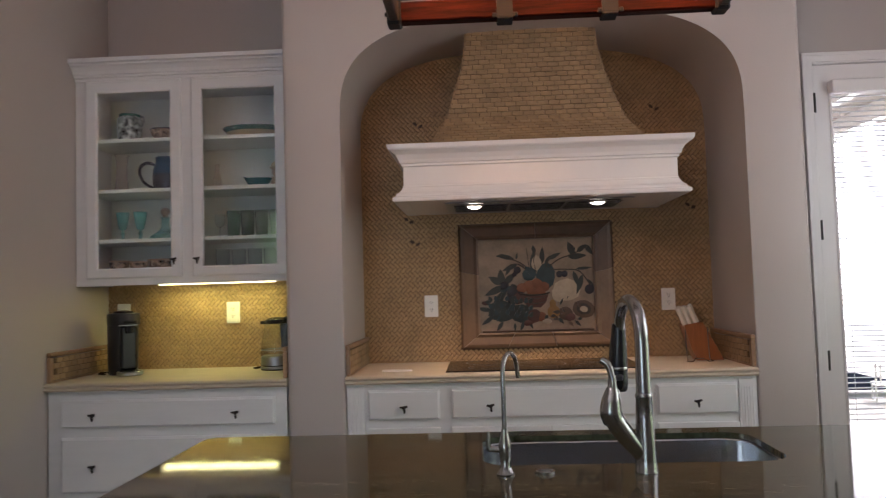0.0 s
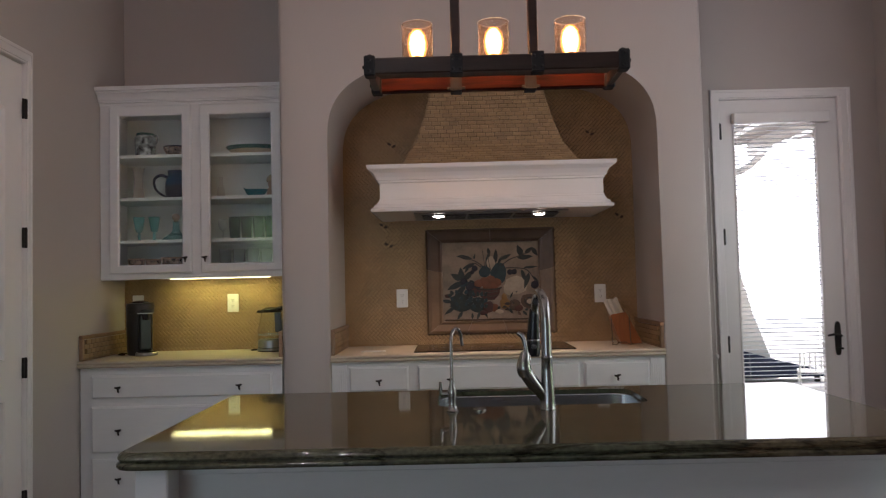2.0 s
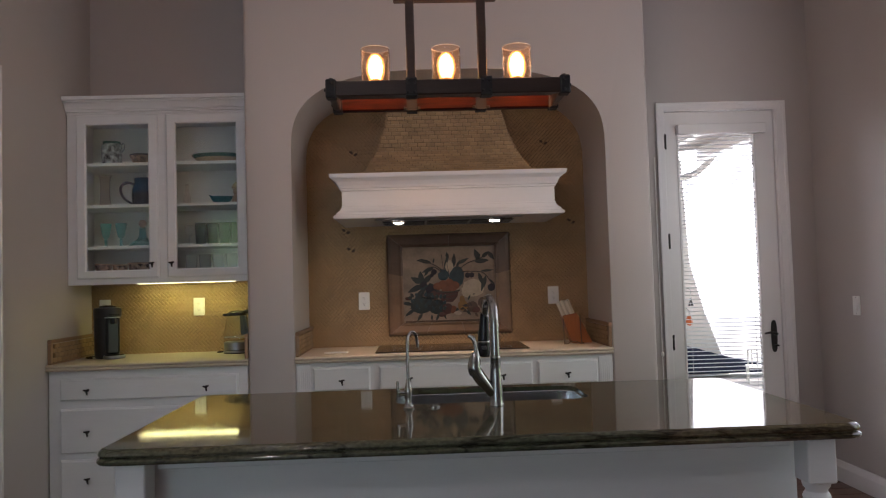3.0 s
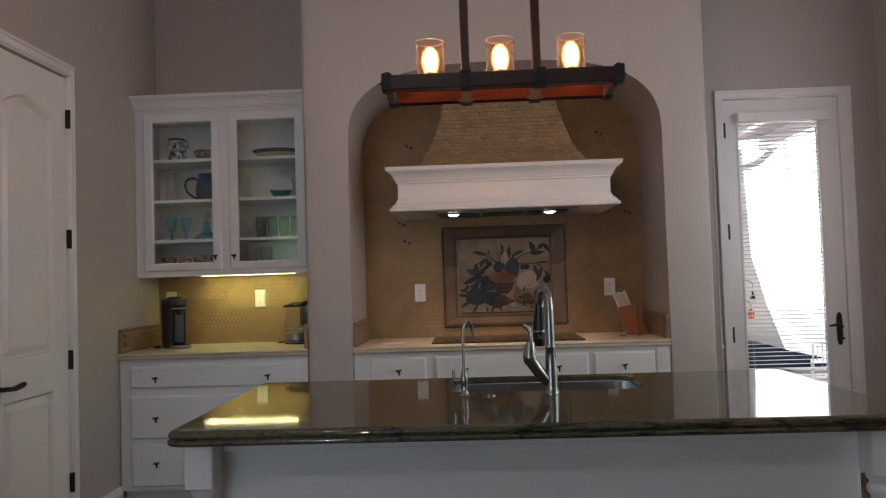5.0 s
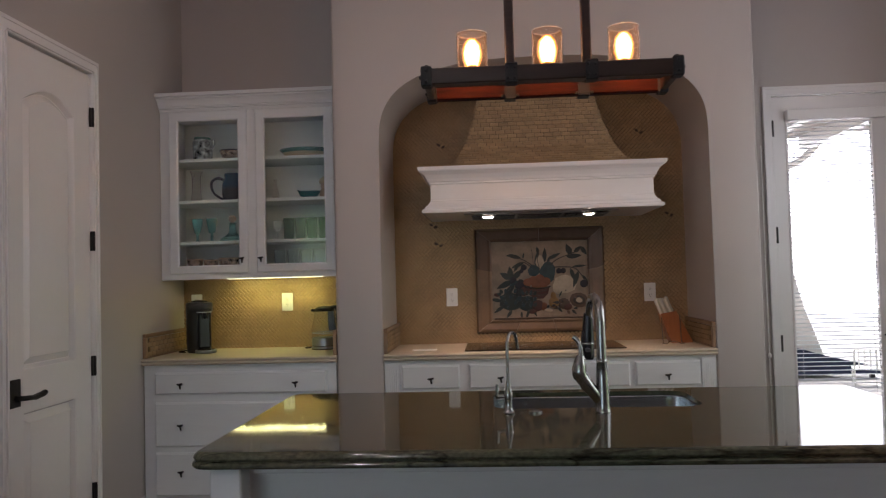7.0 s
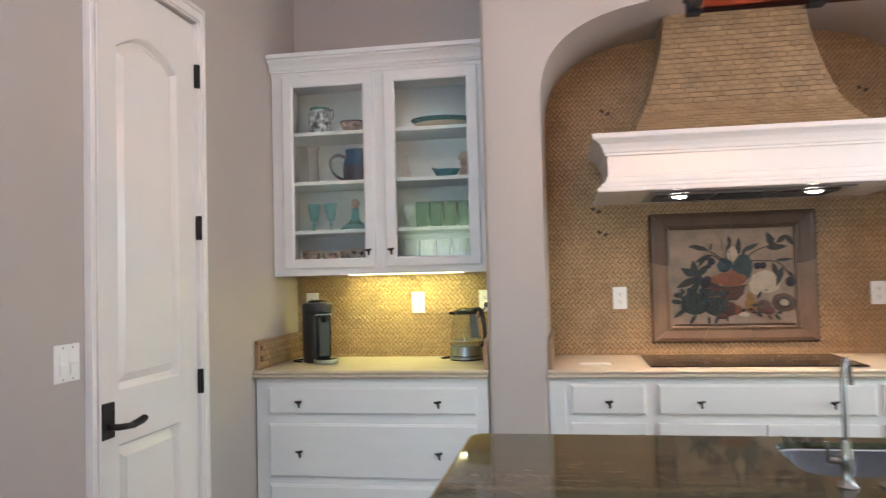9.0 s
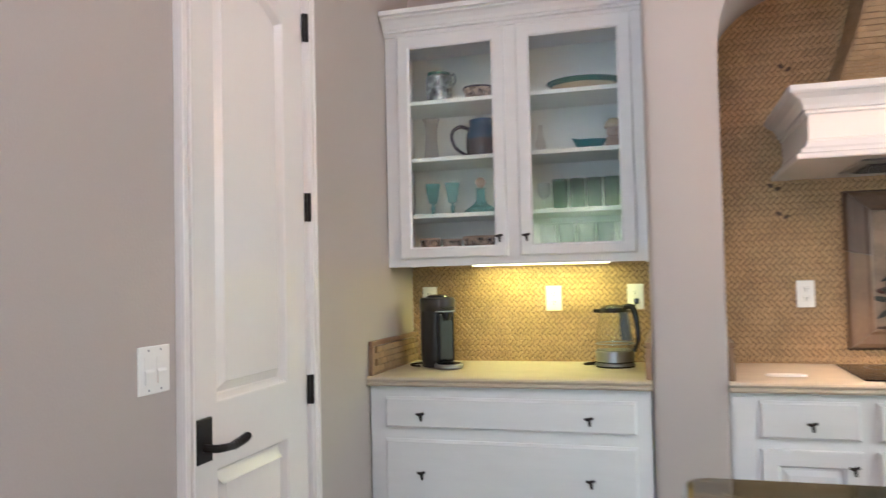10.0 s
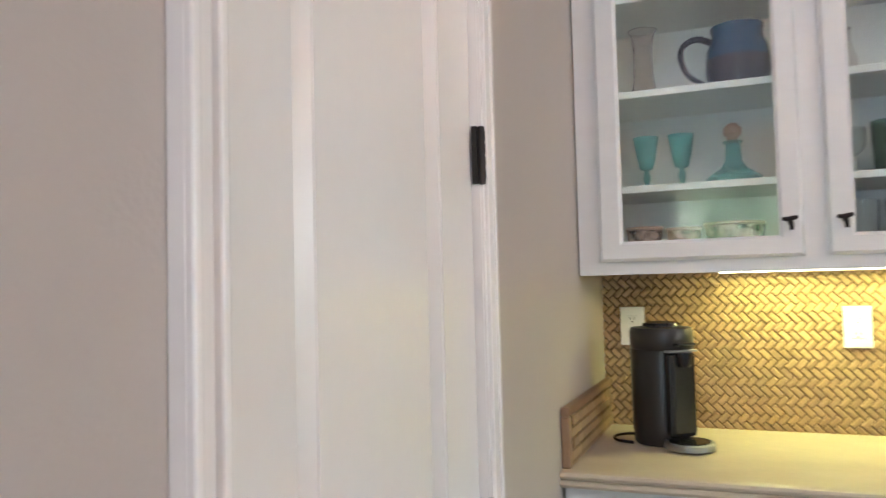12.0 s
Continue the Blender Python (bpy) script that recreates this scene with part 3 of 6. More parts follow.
upper = thing("wall_cabinet", (-1.49, 3.87, 1.37), "white wall cabinet with two seeded-glass doors and full shelves", "cabinet")
U0, U1, UF = LX + 0.004, -0.918, 3.70
bm = bmesh.new()
add_box(bm, (U0, UF + 0.02, 1.37), (U0 + 0.02, BY + 0.006, 2.43))
add_box(bm, (U1 - 0.02, UF + 0.02, 1.37), (U1, BY + 0.006, 2.43))
add_box(bm, (U0 + 0.02, UF + 0.02, 1.385), (U1 - 0.02, BY + 0.006, 1.405))
add_box(bm, (U0 + 0.02, UF + 0.02, 2.40), (U1 - 0.02, BY + 0.006, 2.43))
part("body", bm, CABWHITE, upper)
part("back_panel", box((U0 + 0.02, BY - 0.012, 1.405), (U1 - 0.02, BY + 0.004, 2.40)), INSIDE, upper)
bm = bmesh.new()
for lo, hi in (((U0, 1.37), (-1.96, 2.43)), ((-0.995, 1.37), (U1, 2.43)), ((-1.96, 1.37), (-0.995, 1.43)), ((-1.96, 2.385), (-0.995, 2.43)), ((-1.525, 1.43), (-1.43, 2.385))):
    add_box(bm, (lo[0], UF, lo[1]), (hi[0], UF + 0.0195, hi[1]))
part("face_frame", bm, CABWHITE, upper)
for z in (1.597, 1.853, 2.113):
    part("shelf", box((U0 + 0.021, UF + 0.026, z - 0.01), (U1 - 0.021, BY - 0.013, z + 0.009), 0.002), INSIDE, upper)
for x0, x1, g0, g1, xk in ((-1.998, -1.504, -1.937, -1.56, -1.537), (-1.452, -0.962, -1.393, -1.023, -1.419)):
    rect = [(x0, 1.404), (x1, 1.404), (x1, 2.414), (x0, 2.414)]
    gl = [(g0, 1.456), (g1, 1.456), (g1, 2.351), (g0, 2.351)]
    gi = [(g0 - 0.008, 1.448), (g1 + 0.008, 1.448), (g1 + 0.008, 2.359), (g0 - 0.008, 2.359)]
    loops = [[(x, UF - 0.001, z) for x, z in rect], [(x, UF - 0.012, z) for x, z in rect], [(x, UF - 0.019, z) for x, z in inset(rect, 0.008)],
             [(x, UF - 0.02, z) for x, z in gi], [(x, UF - 0.015, z) for x, z in gl], [(x, UF - 0.001, z) for x, z in gl]]
    bm = bmesh.new()
    vs = [[bm.verts.new(p) for p in loop] for loop in loops]
    for a, b in zip(vs, vs[1:] + vs[:1]):
        for i in range(4):
            bm.faces.new((a[i], a[(i + 1) % 4], b[(i + 1) % 4], b[i]))
    d = part("glass_door", bm, CABWHITE, upper)
    g = part("pane", box((g0 - 0.004, UF - 0.009, 1.452), (g1 + 0.004, UF - 0.006, 2.355)), SEEDY, d, "wavy seeded glass pane")
    g.visible_shadow = False
    knob(d, xk, UF - 0.02, 1.486)
CROWN = [(0, 2.416), (0.01, 2.416), (0.01, 2.43), (0.024, 2.433), (0.024, 2.443), (0.033, 2.447), (0.038, 2.462), (0.05, 2.479), (0.064, 2.486), (0.064, 2.494), (0.08, 2.498), (0.08, 2.518), (0, 2.518)]
part("crown_moulding", sweep(CROWN, [(U0 + 0.001, UF, 0), (U1, UF, 0)]), CABWHITE, upper)
part("top_board", box((U0, UF - 0.001, 2.4302), (U1, BY + 0.006, 2.5175)), CABWHITE, upper)
# strip light under the cabinet
strip = thing("strip_light", (-1.39, 3.87, 1.385), "slim glowing warm strip light under the wall cabinet", "light")
part("housing", box((-1.72, 3.885, 1.374), (-1.085, 3.93, 1.3845), 0.002), WHITE, strip)
GLOW = material("warm_strip_glow", (1, 0.9, 0.5), 0.5, var=0.0, bump=0.0, emission=(1.0, 0.95, 0.5), strength=7)
for y in (3.888, 3.913):
    part("diffuser", box((-1.71, y, 1.3685), (-1.095, y + 0.009, 1.3737), 0.0015), GLOW, strip, "glowing warm white tube")
lamp("strip_lamp", "AREA", look((-1.4, 3.93, 1.364), (-1.4, 3.945, 0.9)), 2.4, (0.92, 0.96, 0.32), "warm light of the strip", size=0.6, size_y=0.008)

# ---- hood ----
hood = thing("range_hood", (CX - 0.015, 3.7, 1.705), "white mantel range hood with a flared brick-tiled chimney", "hood")
HX = 0.2715
MANTEL = [(0, 1.705), (0.06, 1.705), (0.066, 1.709), (0.066, 1.722), (0.06, 1.727), (0.052, 1.73), (0.048, 1.742), (0.034, 1.752), (0.03, 1.758), (0.022, 1.772), (0.022, 1.778), (0.018, 1.782),
          (0.018, 1.868), (0.026, 1.873), (0.026, 1.882), (0.034, 1.886), (0.038, 1.9), (0.05, 1.922), (0.07, 1.936), (0.076, 1.938), (0.082, 1.946), (0.085, 1.965), (0, 1.965)]
x0, x1, yf = HX - 0.605, HX + 0.605, 3.425
part("mantel", sweep(MANTEL, [(x0, BY - 0.01, 0), (x0, yf, 0), (x1, yf, 0), (x1, BY - 0.01, 0)][::1]), WHITE, hood, "white moulded mantel")
part("mantel_top", box((x0 - 0.02, yf - 0.02, 1.951), (x1 + 0.02, BY - 0.01, 1.962)), WHITE, hood)
part("liner", box((x0 - 0.03, yf - 0.03, 1.7065), (x1 + 0.03, BY - 0.01, 1.716)), WHITE, hood)
bm = box((HX - 0.44, 3.47, 1.699), (HX + 0.44, 3.86, 1.7064), 0.003)
ins = part("filter_insert", bm, STEEL, hood, "steel filter insert")
slat_data = None
for i in range(3):
    xa = HX - 0.40 + i * 0.27
    frame_part = part("baffle_filter", box((xa, 3.56, 1.6965), (xa + 0.26, 3.84, 1.6988)), GRAPHITE, hood, "dark baffle filter")
    for k in range(11):
        if slat_data is None:
            sl = part("baffle_slat", box((xa + 0.006, 3.57, 1.693), (xa + 0.254, 3.582, 1.6964)), GRAPHITE, frame_part)
            slat_data, first = sl.data, xa
        else:
            sl = new("baffle_slat", slat_data)
            sl.parent = frame_part
            sl.location = (xa - first, k * 0.024, 0)
part("switch_bar", box((HX + 0.28, 3.5, 1.695), (HX + 0.38, 3.52, 1.6988)), BLACK, ins)
BULB = material("hood_lamp_glow", (1, 0.95, 0.85), 0.4, var=0.0, bump=0.0, emission=(1.0, 0.88, 0.7), strength=22)
for x in (-0.03, 0.548):
    part("spotlight", lathe([(0.042, 0.0), (0.046, -0.006), (0.04, -0.012), (0.036, -0.008)], (x, 3.525, 1.6985), 24), STEEL, hood, "round recessed spotlight", True)
    part("lens", lathe([(0.034, -0.0085), (0.028, -0.016), (0.015, -0.02), (0, -0.021)], (x, 3.525, 1.6985), 24), BULB, hood, "glowing spotlight lens", True)
    lamp("hood_lamp", "SPOT", look((x, 3.525, 1.662), (x, 3.56, 0.9)), 18, (1.0, 0.7, 0.45), "warm hood spotlight", radius=0.03, spot=radians(92))


def flare(k):
    """Half width and front of the chimney at the share k of its height."""
    f = (1 - k) ** 1.75
    return 0.318 + 0.189 * f, 3.70 - 0.12 * (1 - k) ** 1.5 - 0.14 * max(0.0, 1 - k / 0.24) ** 1.2


Z0, Z1 = 1.963, 2.60
bm = bmesh.new()
rings = []
for i in range(17):
    k = i / 16
    w, y = flare(k)
    z = Z0 + (Z1 - Z0) * k
    rings.append([bm.verts.new(p) for p in ((HX - w, BY, z), (HX - w, y, z), (HX + w, y, z), (HX + w, BY, z))])
for a, b in zip(rings, rings[1:]):
    for i in range(3):
        bm.faces.new((a[i], a[i + 1], b[i + 1], b[i]))
chimney = part("chimney", bm, GROUT, hood, "flared chimney with a grout bed")

# ---- cooktop and wall plates ----
ct = thing("cooktop", (0.27, 3.73, 0.915), "flat black glass cooktop set into the counter", "cooktop")
part("glass_top", box((-0.187, 3.49, 0.9157), (0.732, 3.985, 0.9215), 0.003, 2), COOKTOP, ct)
RING = material("cooktop_ring", (0.07, 0.065, 0.06), 0.3, var=0.1, bump=0.0)
for x, y, r in ((0.0, 3.63, 0.085), (0.0, 3.86, 0.1), (0.27, 3.74, 0.125), (0.54, 3.63, 0.1), (0.54, 3.86, 0.085)):
    part("burner_ring", lathe([(r - 0.002, 0.0), (r - 0.002, 0.0004), (r, 0.0004), (r, 0.0)], (x, y, 0.9216), 40), RING, ct, "thin grey burner ring")


def outlet(x, z, yb=None, plug=False, wide=0.036, high=0.058):
    y = BY - 0.009
    o = thing("wall_outlet", (x, y, z), "white double wall outlet on the tiled splashback", "outlet", "outlets")
    part("cover_plate", box((x - wide, y - 0.006, z - high), (x + wide, y + 0.004, z + high), 0.003, 2), PLATE, o)
    for dz in (-0.02, 0.02):
        s = part("socket", box((x - 0.016, y - 0.0085, z + dz - 0.013), (x + 0.016, y - 0.005, z + dz + 0.013), 0.003, 2), PLATE, o)
        bm = bmesh.new()
        for dx in (-0.007, 0.005):
            add_box(bm, (x + dx, y - 0.0092, z + dz - 0.001), (x + dx + 0.002, y - 0.0087, z + dz + 0.007))
        add_box(bm, (x - 0.002, y - 0.0092, z + dz - 0.009), (x + 0.002, y - 0.0087, z + dz - 0.005))
        part("slot", bm, BLACK, s)
    return o


outlet(-0.281, 1.214)
outlet(0.978, 1.217)
outlet(-1.362, 1.211)
outlet(-0.99, 1.213)
outlet(-1.97, 1.216)


def rocker_plate(y, z, x, side, gangs, name="light_switch"):
    """A rocker switch plate on a wall of constant x, facing side."""
    o = thing(name, (x, y, z), "white rocker light switch plate on the painted wall", "switch", "switches")
    w = 0.058 if gangs == 2 else 0.036
    lo, hi = sorted((x - side * 0.001, x + side * 0.006))
    part("cover_plate", box((lo, y - w, z - 0.058), (hi, y + w, z + 0.058), 0.0025, 2), PLATE, o)
    for g in range(gangs):
        yc = y + (g - (gangs - 1) / 2) * 0.046
        pts = [(x + side * 0.006, z - 0.033), (x + side * 0.0125, z - 0.033), (x + side * 0.0115, z - 0.004), (x + side * 0.0075, z + 0.002), (x + side * 0.0075, z + 0.033), (x + side * 0.006, z + 0.033)]
        r = part("rocker", prism(pts, yc - 0.0165, yc + 0.0165, "y"), PLATE, o)
        bm = bmesh.new()
        for dz in (-0.048, 0.048):
            add_lathe(bm, [(0.0028, -0.0005), (0.0028, 0.001), (0, 0.0012)], (x + side * 0.006, yc, z + dz), 8, turn=pose(0, 0, 0, 0, 90 * side, 0))
        part("screw", bm, STEEL, r, "small steel screw")
    return o


rocker_plate(2.045, 1.111, LX, 1, 2)
rocker_plate(3.47, 1.11, RX, -1, 1)

# ---- mural ----
mural = thing("mural", (0.286, BY, 0.977), "stone-framed tile mural of fruit and leafy branches above the cooktop", "mural")
M0, M1, MZ0, MZ1 = -0.124, 0.697, 0.977, 1.647
I0, I1, IZ0, IZ1 = -0.02, 0.592, 1.062, 1.56
MY = BY - 0.012
CREAM = material("mural_cream_stone", (0.22, 0.158, 0.112), 0.5, var=0.55, scale=11, fine=60, bump=0.15)
part("picture_ground", box((I0 - 0.01, MY, IZ0 - 0.01), (I1 + 0.01, BY, IZ1 + 0.01)), CREAM, mural, "cream stone ground")
FR = [(0.0, 0.0), (0.012, 0.018), (0.03, 0.022), (0.075, 0.014), (0.09, 0.02), (0.1, 0.016)]


def mural_side(a, b, ai, bi, s0, s1, stone):
    """One length of the mitred frame between outer corners a, b and inner corners ai, bi, cut at shares s0..s1."""
    bm = bmesh.new()
    a, b, ai, bi = (Vector(p) for p in (a, b, ai, bi))
    rows = []
    for s in (s0, s1):
        o, i = a.lerp(b, s), ai.lerp(bi, s)
        rows.append([o.lerp(i, u / 0.1) for u, _ in FR])
    v = [[bm.verts.new((p.x, MY - FR[k][1], p.y)) for k, p in enumerate(r)] for r in rows]
    w = [[bm.verts.new((p.x, BY, p.y)) for p in (r[0], r[-1])] for r in rows]
    for k in range(len(FR) - 1):
        bm.faces.new((v[0][k], v[0][k + 1], v[1][k + 1], v[1][k]))
    bm.faces.new((w[0][0], v[0][0], v[1][0], w[1][0]))
    bm.faces.new((v[0][-1], w[0][1], w[1][1], v[1][-1]))
    bm.faces.new([w[0][0]] + v[0] + [w[0][1]])
    bm.faces.new(([w[1][0]] + v[1] + [w[1][1]])[::-1])
    part("frame_stone", bm, stone, mural, "polished brown border stone")


O = [(M0, MZ0), (M1, MZ0), (M1, MZ1), (M0, MZ1)]
I = [(I0, IZ0), (I1, IZ0), (I1, IZ1), (I0, IZ1)]
# tan colour for the bottom and lower side lengths, brown for the others
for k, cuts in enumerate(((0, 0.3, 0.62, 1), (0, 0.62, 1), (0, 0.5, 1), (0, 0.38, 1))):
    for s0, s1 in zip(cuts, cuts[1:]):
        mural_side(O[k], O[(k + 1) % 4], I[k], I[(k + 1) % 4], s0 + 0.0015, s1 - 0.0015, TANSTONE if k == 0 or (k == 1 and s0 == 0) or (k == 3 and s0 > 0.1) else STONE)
part("ledge", box((I0 + 0.01, MY - 0.012, IZ0 + 0.001), (I1 - 0.01, MY - 0.0005, IZ0 + 0.012), 0.003), STONE, mural)

INK = material("mural_dark_green", (0.02, 0.024, 0.02), 0.4, var=0.5, scale=30, bump=0.1, random_amount=0.5)
TWIG = material("mural_branch", (0.04, 0.028, 0.02), 0.5, var=0.3, bump=0.0)
BLUE = material("mural_blue_green", (0.018, 0.034, 0.038), 0.35, var=0.5, scale=25, bump=0.1)
ORANGE = material("mural_orange", (0.14, 0.045, 0.018), 0.4, var=0.35, scale=25, bump=0.1, random_amount=0.5)
REDDISH = material("mural_terracotta", (0.065, 0.022, 0.015), 0.45, var=0.35, scale=25, bump=0.1, random_amount=0.4)
YELLOW = material("mural_pear_yellow", (0.22, 0.11, 0.025), 0.4, var=0.3, scale=25, bump=0.1, random_amount=0.3)
PURPLE = material("mural_plum", (0.014, 0.01, 0.014), 0.35, var=0.4, scale=25, bump=0.1)


def mx(u):
    return I0 + (I1 - I0) * u


def mz(v):
    return IZ0 + (IZ1 - IZ0) * v


def fruit(u, v, w, h, mat, tilt=0.0, raise_=0.0):
    bm = ball((0, 0, 0), 1.0, 2)
    bm.transform(Matrix.Translation((mx(u), MY - 0.001 - raise_, mz(v))) @ Matrix.Rotation(radians(tilt), 4, "Y") @ Matrix.Diagonal((w, 0.0035, h, 1)))
    return part("painted_fruit", bm, mat, mural, smooth=True)


LEAVES = []


def leaf(u, v, length, width, angle, mat=None, lift=0.0):
    a = radians(angle)
    LEAVES.append(u)
    lift += 0.00011 * len(LEAVES)
    bm = bmesh.new()
    top, n = [], 7
    loops = []
    for sgn in (1, -1):
        for i in range(n):
            k = i / (n - 1) if sgn > 0 else 1 - i / (n - 1)
            if sgn < 0 and i in (0, n - 1):
                continue
            x, z = length * k, sgn * width * math.sin(math.pi * k ** 0.8)
            loops.append((x * math.cos(a) - z * math.sin(a), x * math.sin(a) + z * math.cos(a)))
    prism([(mx(u) + x, mz(v) + z) for x, z in loops], MY - 0.0015 - lift, MY - 0.0002, "y", bm)
    return part("painted_leaf", bm, mat or INK, mural)


def twig(points, r=0.0032):
    bm = tube([(mx(u), MY - 0.0015, mz(v)) for u, v in points], r, 6)
    return part("painted_branch", bm, TWIG, mural)


PALE = material("mural_pale_gourd", (0.36, 0.28, 0.2), 0.5, var=0.35, scale=22, bump=0.1)
twig([(0.48, 0.62), (0.4, 0.71), (0.32, 0.77), (0.18, 0.83)])
twig([(0.46, 0.62), (0.4, 0.68), (0.34, 0.73), (0.27, 0.72)])
twig([(0.6, 0.68), (0.7, 0.77), (0.82, 0.82), (0.95, 0.9)])
twig([(0.62, 0.66), (0.75, 0.66), (0.88, 0.63), (0.97, 0.47)])
twig([(0.5, 0.64), (0.48, 0.76), (0.5, 0.88)])
twig([(0.58, 0.66), (0.6, 0.74), (0.63, 0.8)])
twig([(0.44, 0.68), (0.43, 0.8), (0.42, 0.9)], 0.0018)
fruit(0.505, 0.73, 0.03, 0.045, PALE)
# leaves of the branches, then of the foliage at the sides: base, length, half width, angle
def spray(*leaves):
    for u, v, long, half, angle in leaves:
        leaf(u, v, long * 0.92, half * 0.74, angle)


spray((0.31, 0.79, 0.105, 0.017, 168), (0.24, 0.83, 0.06, 0.012, 185), (0.34, 0.73, 0.1, 0.018, 203), (0.28, 0.7, 0.06, 0.012, 235), (0.33, 0.78, 0.04, 0.008, 80))
spray((0.46, 0.66, 0.12, 0.018, 82), (0.49, 0.84, 0.05, 0.014, 100), (0.55, 0.72, 0.105, 0.019, 86), (0.58, 0.72, 0.06, 0.012, 60), (0.6, 0.77, 0.09, 0.016, 25))
spray((0.83, 0.81, 0.085, 0.026, 112), (0.78, 0.79, 0.11, 0.022, 4), (0.86, 0.84, 0.07, 0.018, 40), (0.93, 0.92, 0.075, 0.019, -55), (0.8, 0.8, 0.06, 0.015, 60))
spray((0.84, 0.66, 0.1, 0.011, 4), (0.82, 0.64, 0.1, 0.018, -72), (0.9, 0.6, 0.12, 0.021, -108), (0.8, 0.48, 0.08, 0.014, 250), (0.94, 0.55, 0.06, 0.009, -50))
spray((0.2, 0.5, 0.1, 0.028, 95), (0.2, 0.52, 0.09, 0.026, 150), (0.22, 0.5, 0.13, 0.026, 205), (0.24, 0.46, 0.14, 0.024, 228), (0.22, 0.52, 0.09, 0.024, 45), (0.26, 0.5, 0.09, 0.02, 300))
spray((0.1, 0.24, 0.09, 0.016, 170), (0.12, 0.18, 0.09, 0.016, 215), (0.2, 0.12, 0.07, 0.014, 235), (0.38, 0.12, 0.07, 0.012, 250), (0.42, 0.13, 0.06, 0.011, 295), (0.3, 0.1, 0.05, 0.01, 270))
fruit(0.58, 0.59, 0.052, 0.075, BLUE, 8, 0.001)
fruit(0.44, 0.62, 0.04, 0.035, BLUE, -20, 0.001)
leaf(0.5, 0.6, 0.08, 0.018, 140, BLUE, 0.004)
fruit(0.76, 0.44, 0.075, 0.06, PALE, 5)
fruit(0.7, 0.4, 0.045, 0.045, PALE, -10, 0.001)
# fruit bowl
bowl_side = [(0.36, 0.41), (0.38, 0.32), (0.43, 0.26), (0.53, 0.26), (0.58, 0.32), (0.6, 0.41)]
part("painted_bowl", prism([(mx(u), mz(v)) for u, v in bowl_side], MY - 0.004, MY - 0.0005), REDDISH, mural)
part("painted_bowl_rim", tube([(mx(0.35), MY - 0.004, mz(0.415)), (mx(0.42), MY - 0.006, mz(0.395)), (mx(0.54), MY - 0.006, mz(0.395)), (mx(0.61), MY - 0.004, mz(0.415))], 0.005, 8), TWIG, mural)
for v in (0.36, 0.31):
    part("painted_bowl_band", tube([(mx(0.4), MY - 0.0045, mz(v + 0.01)), (mx(0.49), MY - 0.0055, mz(v - 0.008)), (mx(0.57), MY - 0.0045, mz(v + 0.01))], 0.0022, 6), TWIG, mural)
for u, v, radius in ((0.37, 0.47, 0.03), (0.43, 0.49, 0.034), (0.5, 0.51, 0.034), (0.56, 0.48, 0.032), (0.46, 0.44, 0.03), (0.53, 0.44, 0.031)):
    fruit(u, v, radius, radius * 0.9, ORANGE, 0, 0.003)
for u, v, radius in ((0.29, 0.44, 0.034), (0.33, 0.37, 0.036), (0.28, 0.36, 0.026), (0.36, 0.42, 0.02)):
    fruit(u, v, radius, radius, PURPLE if radius < 0.035 else REDDISH, 0, 0.002)
# artichokes with rows of scales
for u, v, w, h in ((0.19, 0.23, 0.075, 0.058), (0.36, 0.2, 0.062, 0.05)):
    fruit(u, v, w, h, INK, 8)
    for ring in range(3):
        for k in range(-2, 3):
            leaf(u + k * 0.042 * w / 0.075, v + (ring - 0.6) * 0.075, 0.034, 0.011, 90 + k * -16, BLUE if (ring + k) % 2 else INK, 0.0045 + 0.0008 * (3 - ring))
fruit(0.05, 0.32, 0.022, 0.012, REDDISH, 10)
fruit(0.47, 0.17, 0.036, 0.038, REDDISH, 20, 0.003)
fruit(0.53, 0.16, 0.028, 0.026, ORANGE, 0, 0.002)
fruit(0.42, 0.1, 0.03, 0.016, REDDISH, -10, 0.002)
fruit(0.64, 0.21, 0.034, 0.036, YELLOW, -10, 0.003)
fruit(0.635, 0.29, 0.018, 0.026, YELLOW, -8, 0.003)
fruit(0.58, 0.11, 0.028, 0.014, PALE, 6, 0.002)
fruit(0.74, 0.19, 0.04, 0.036, STONE, 10, 0.001)
fruit(0.78, 0.15, 0.03, 0.022, REDDISH, 0, 0.002)
for k, (w, h) in enumerate(((0.062, 0.048), (0.044, 0.034), (0.026, 0.02))):
    fruit(0.9, 0.23, w, h, (STONE, TWIG, PALE)[k], 15, 0.0012 * k)
for u, v, radius in ((0.335, 0.665, 0.02), (0.7, 0.61, 0.018), (0.745, 0.612, 0.018), (0.955, 0.44, 0.026), (0.31, 0.62, 0.013), (0.22, 0.5, 0.024)):
    fruit(u, v, radius, radius, PURPLE, 0, 0.004)

rnd = random.Random(7)
for i in range(16):
    leaf(rnd.uniform(0.08, 0.38), rnd.uniform(0.14, 0.5), rnd.uniform(0.03, 0.05), rnd.uniform(0.005, 0.009), rnd.uniform(140, 330), INK if i % 3 else BLUE, rnd.uniform(0, 0.002))
for i in range(14):
    leaf(rnd.uniform(0.55, 0.95), rnd.uniform(0.1, 0.3), rnd.uniform(0.025, 0.045), rnd.uniform(0.005, 0.009), rnd.uniform(0, 360), (INK, STONE, TWIG)[i % 3], rnd.uniform(0, 0.001))

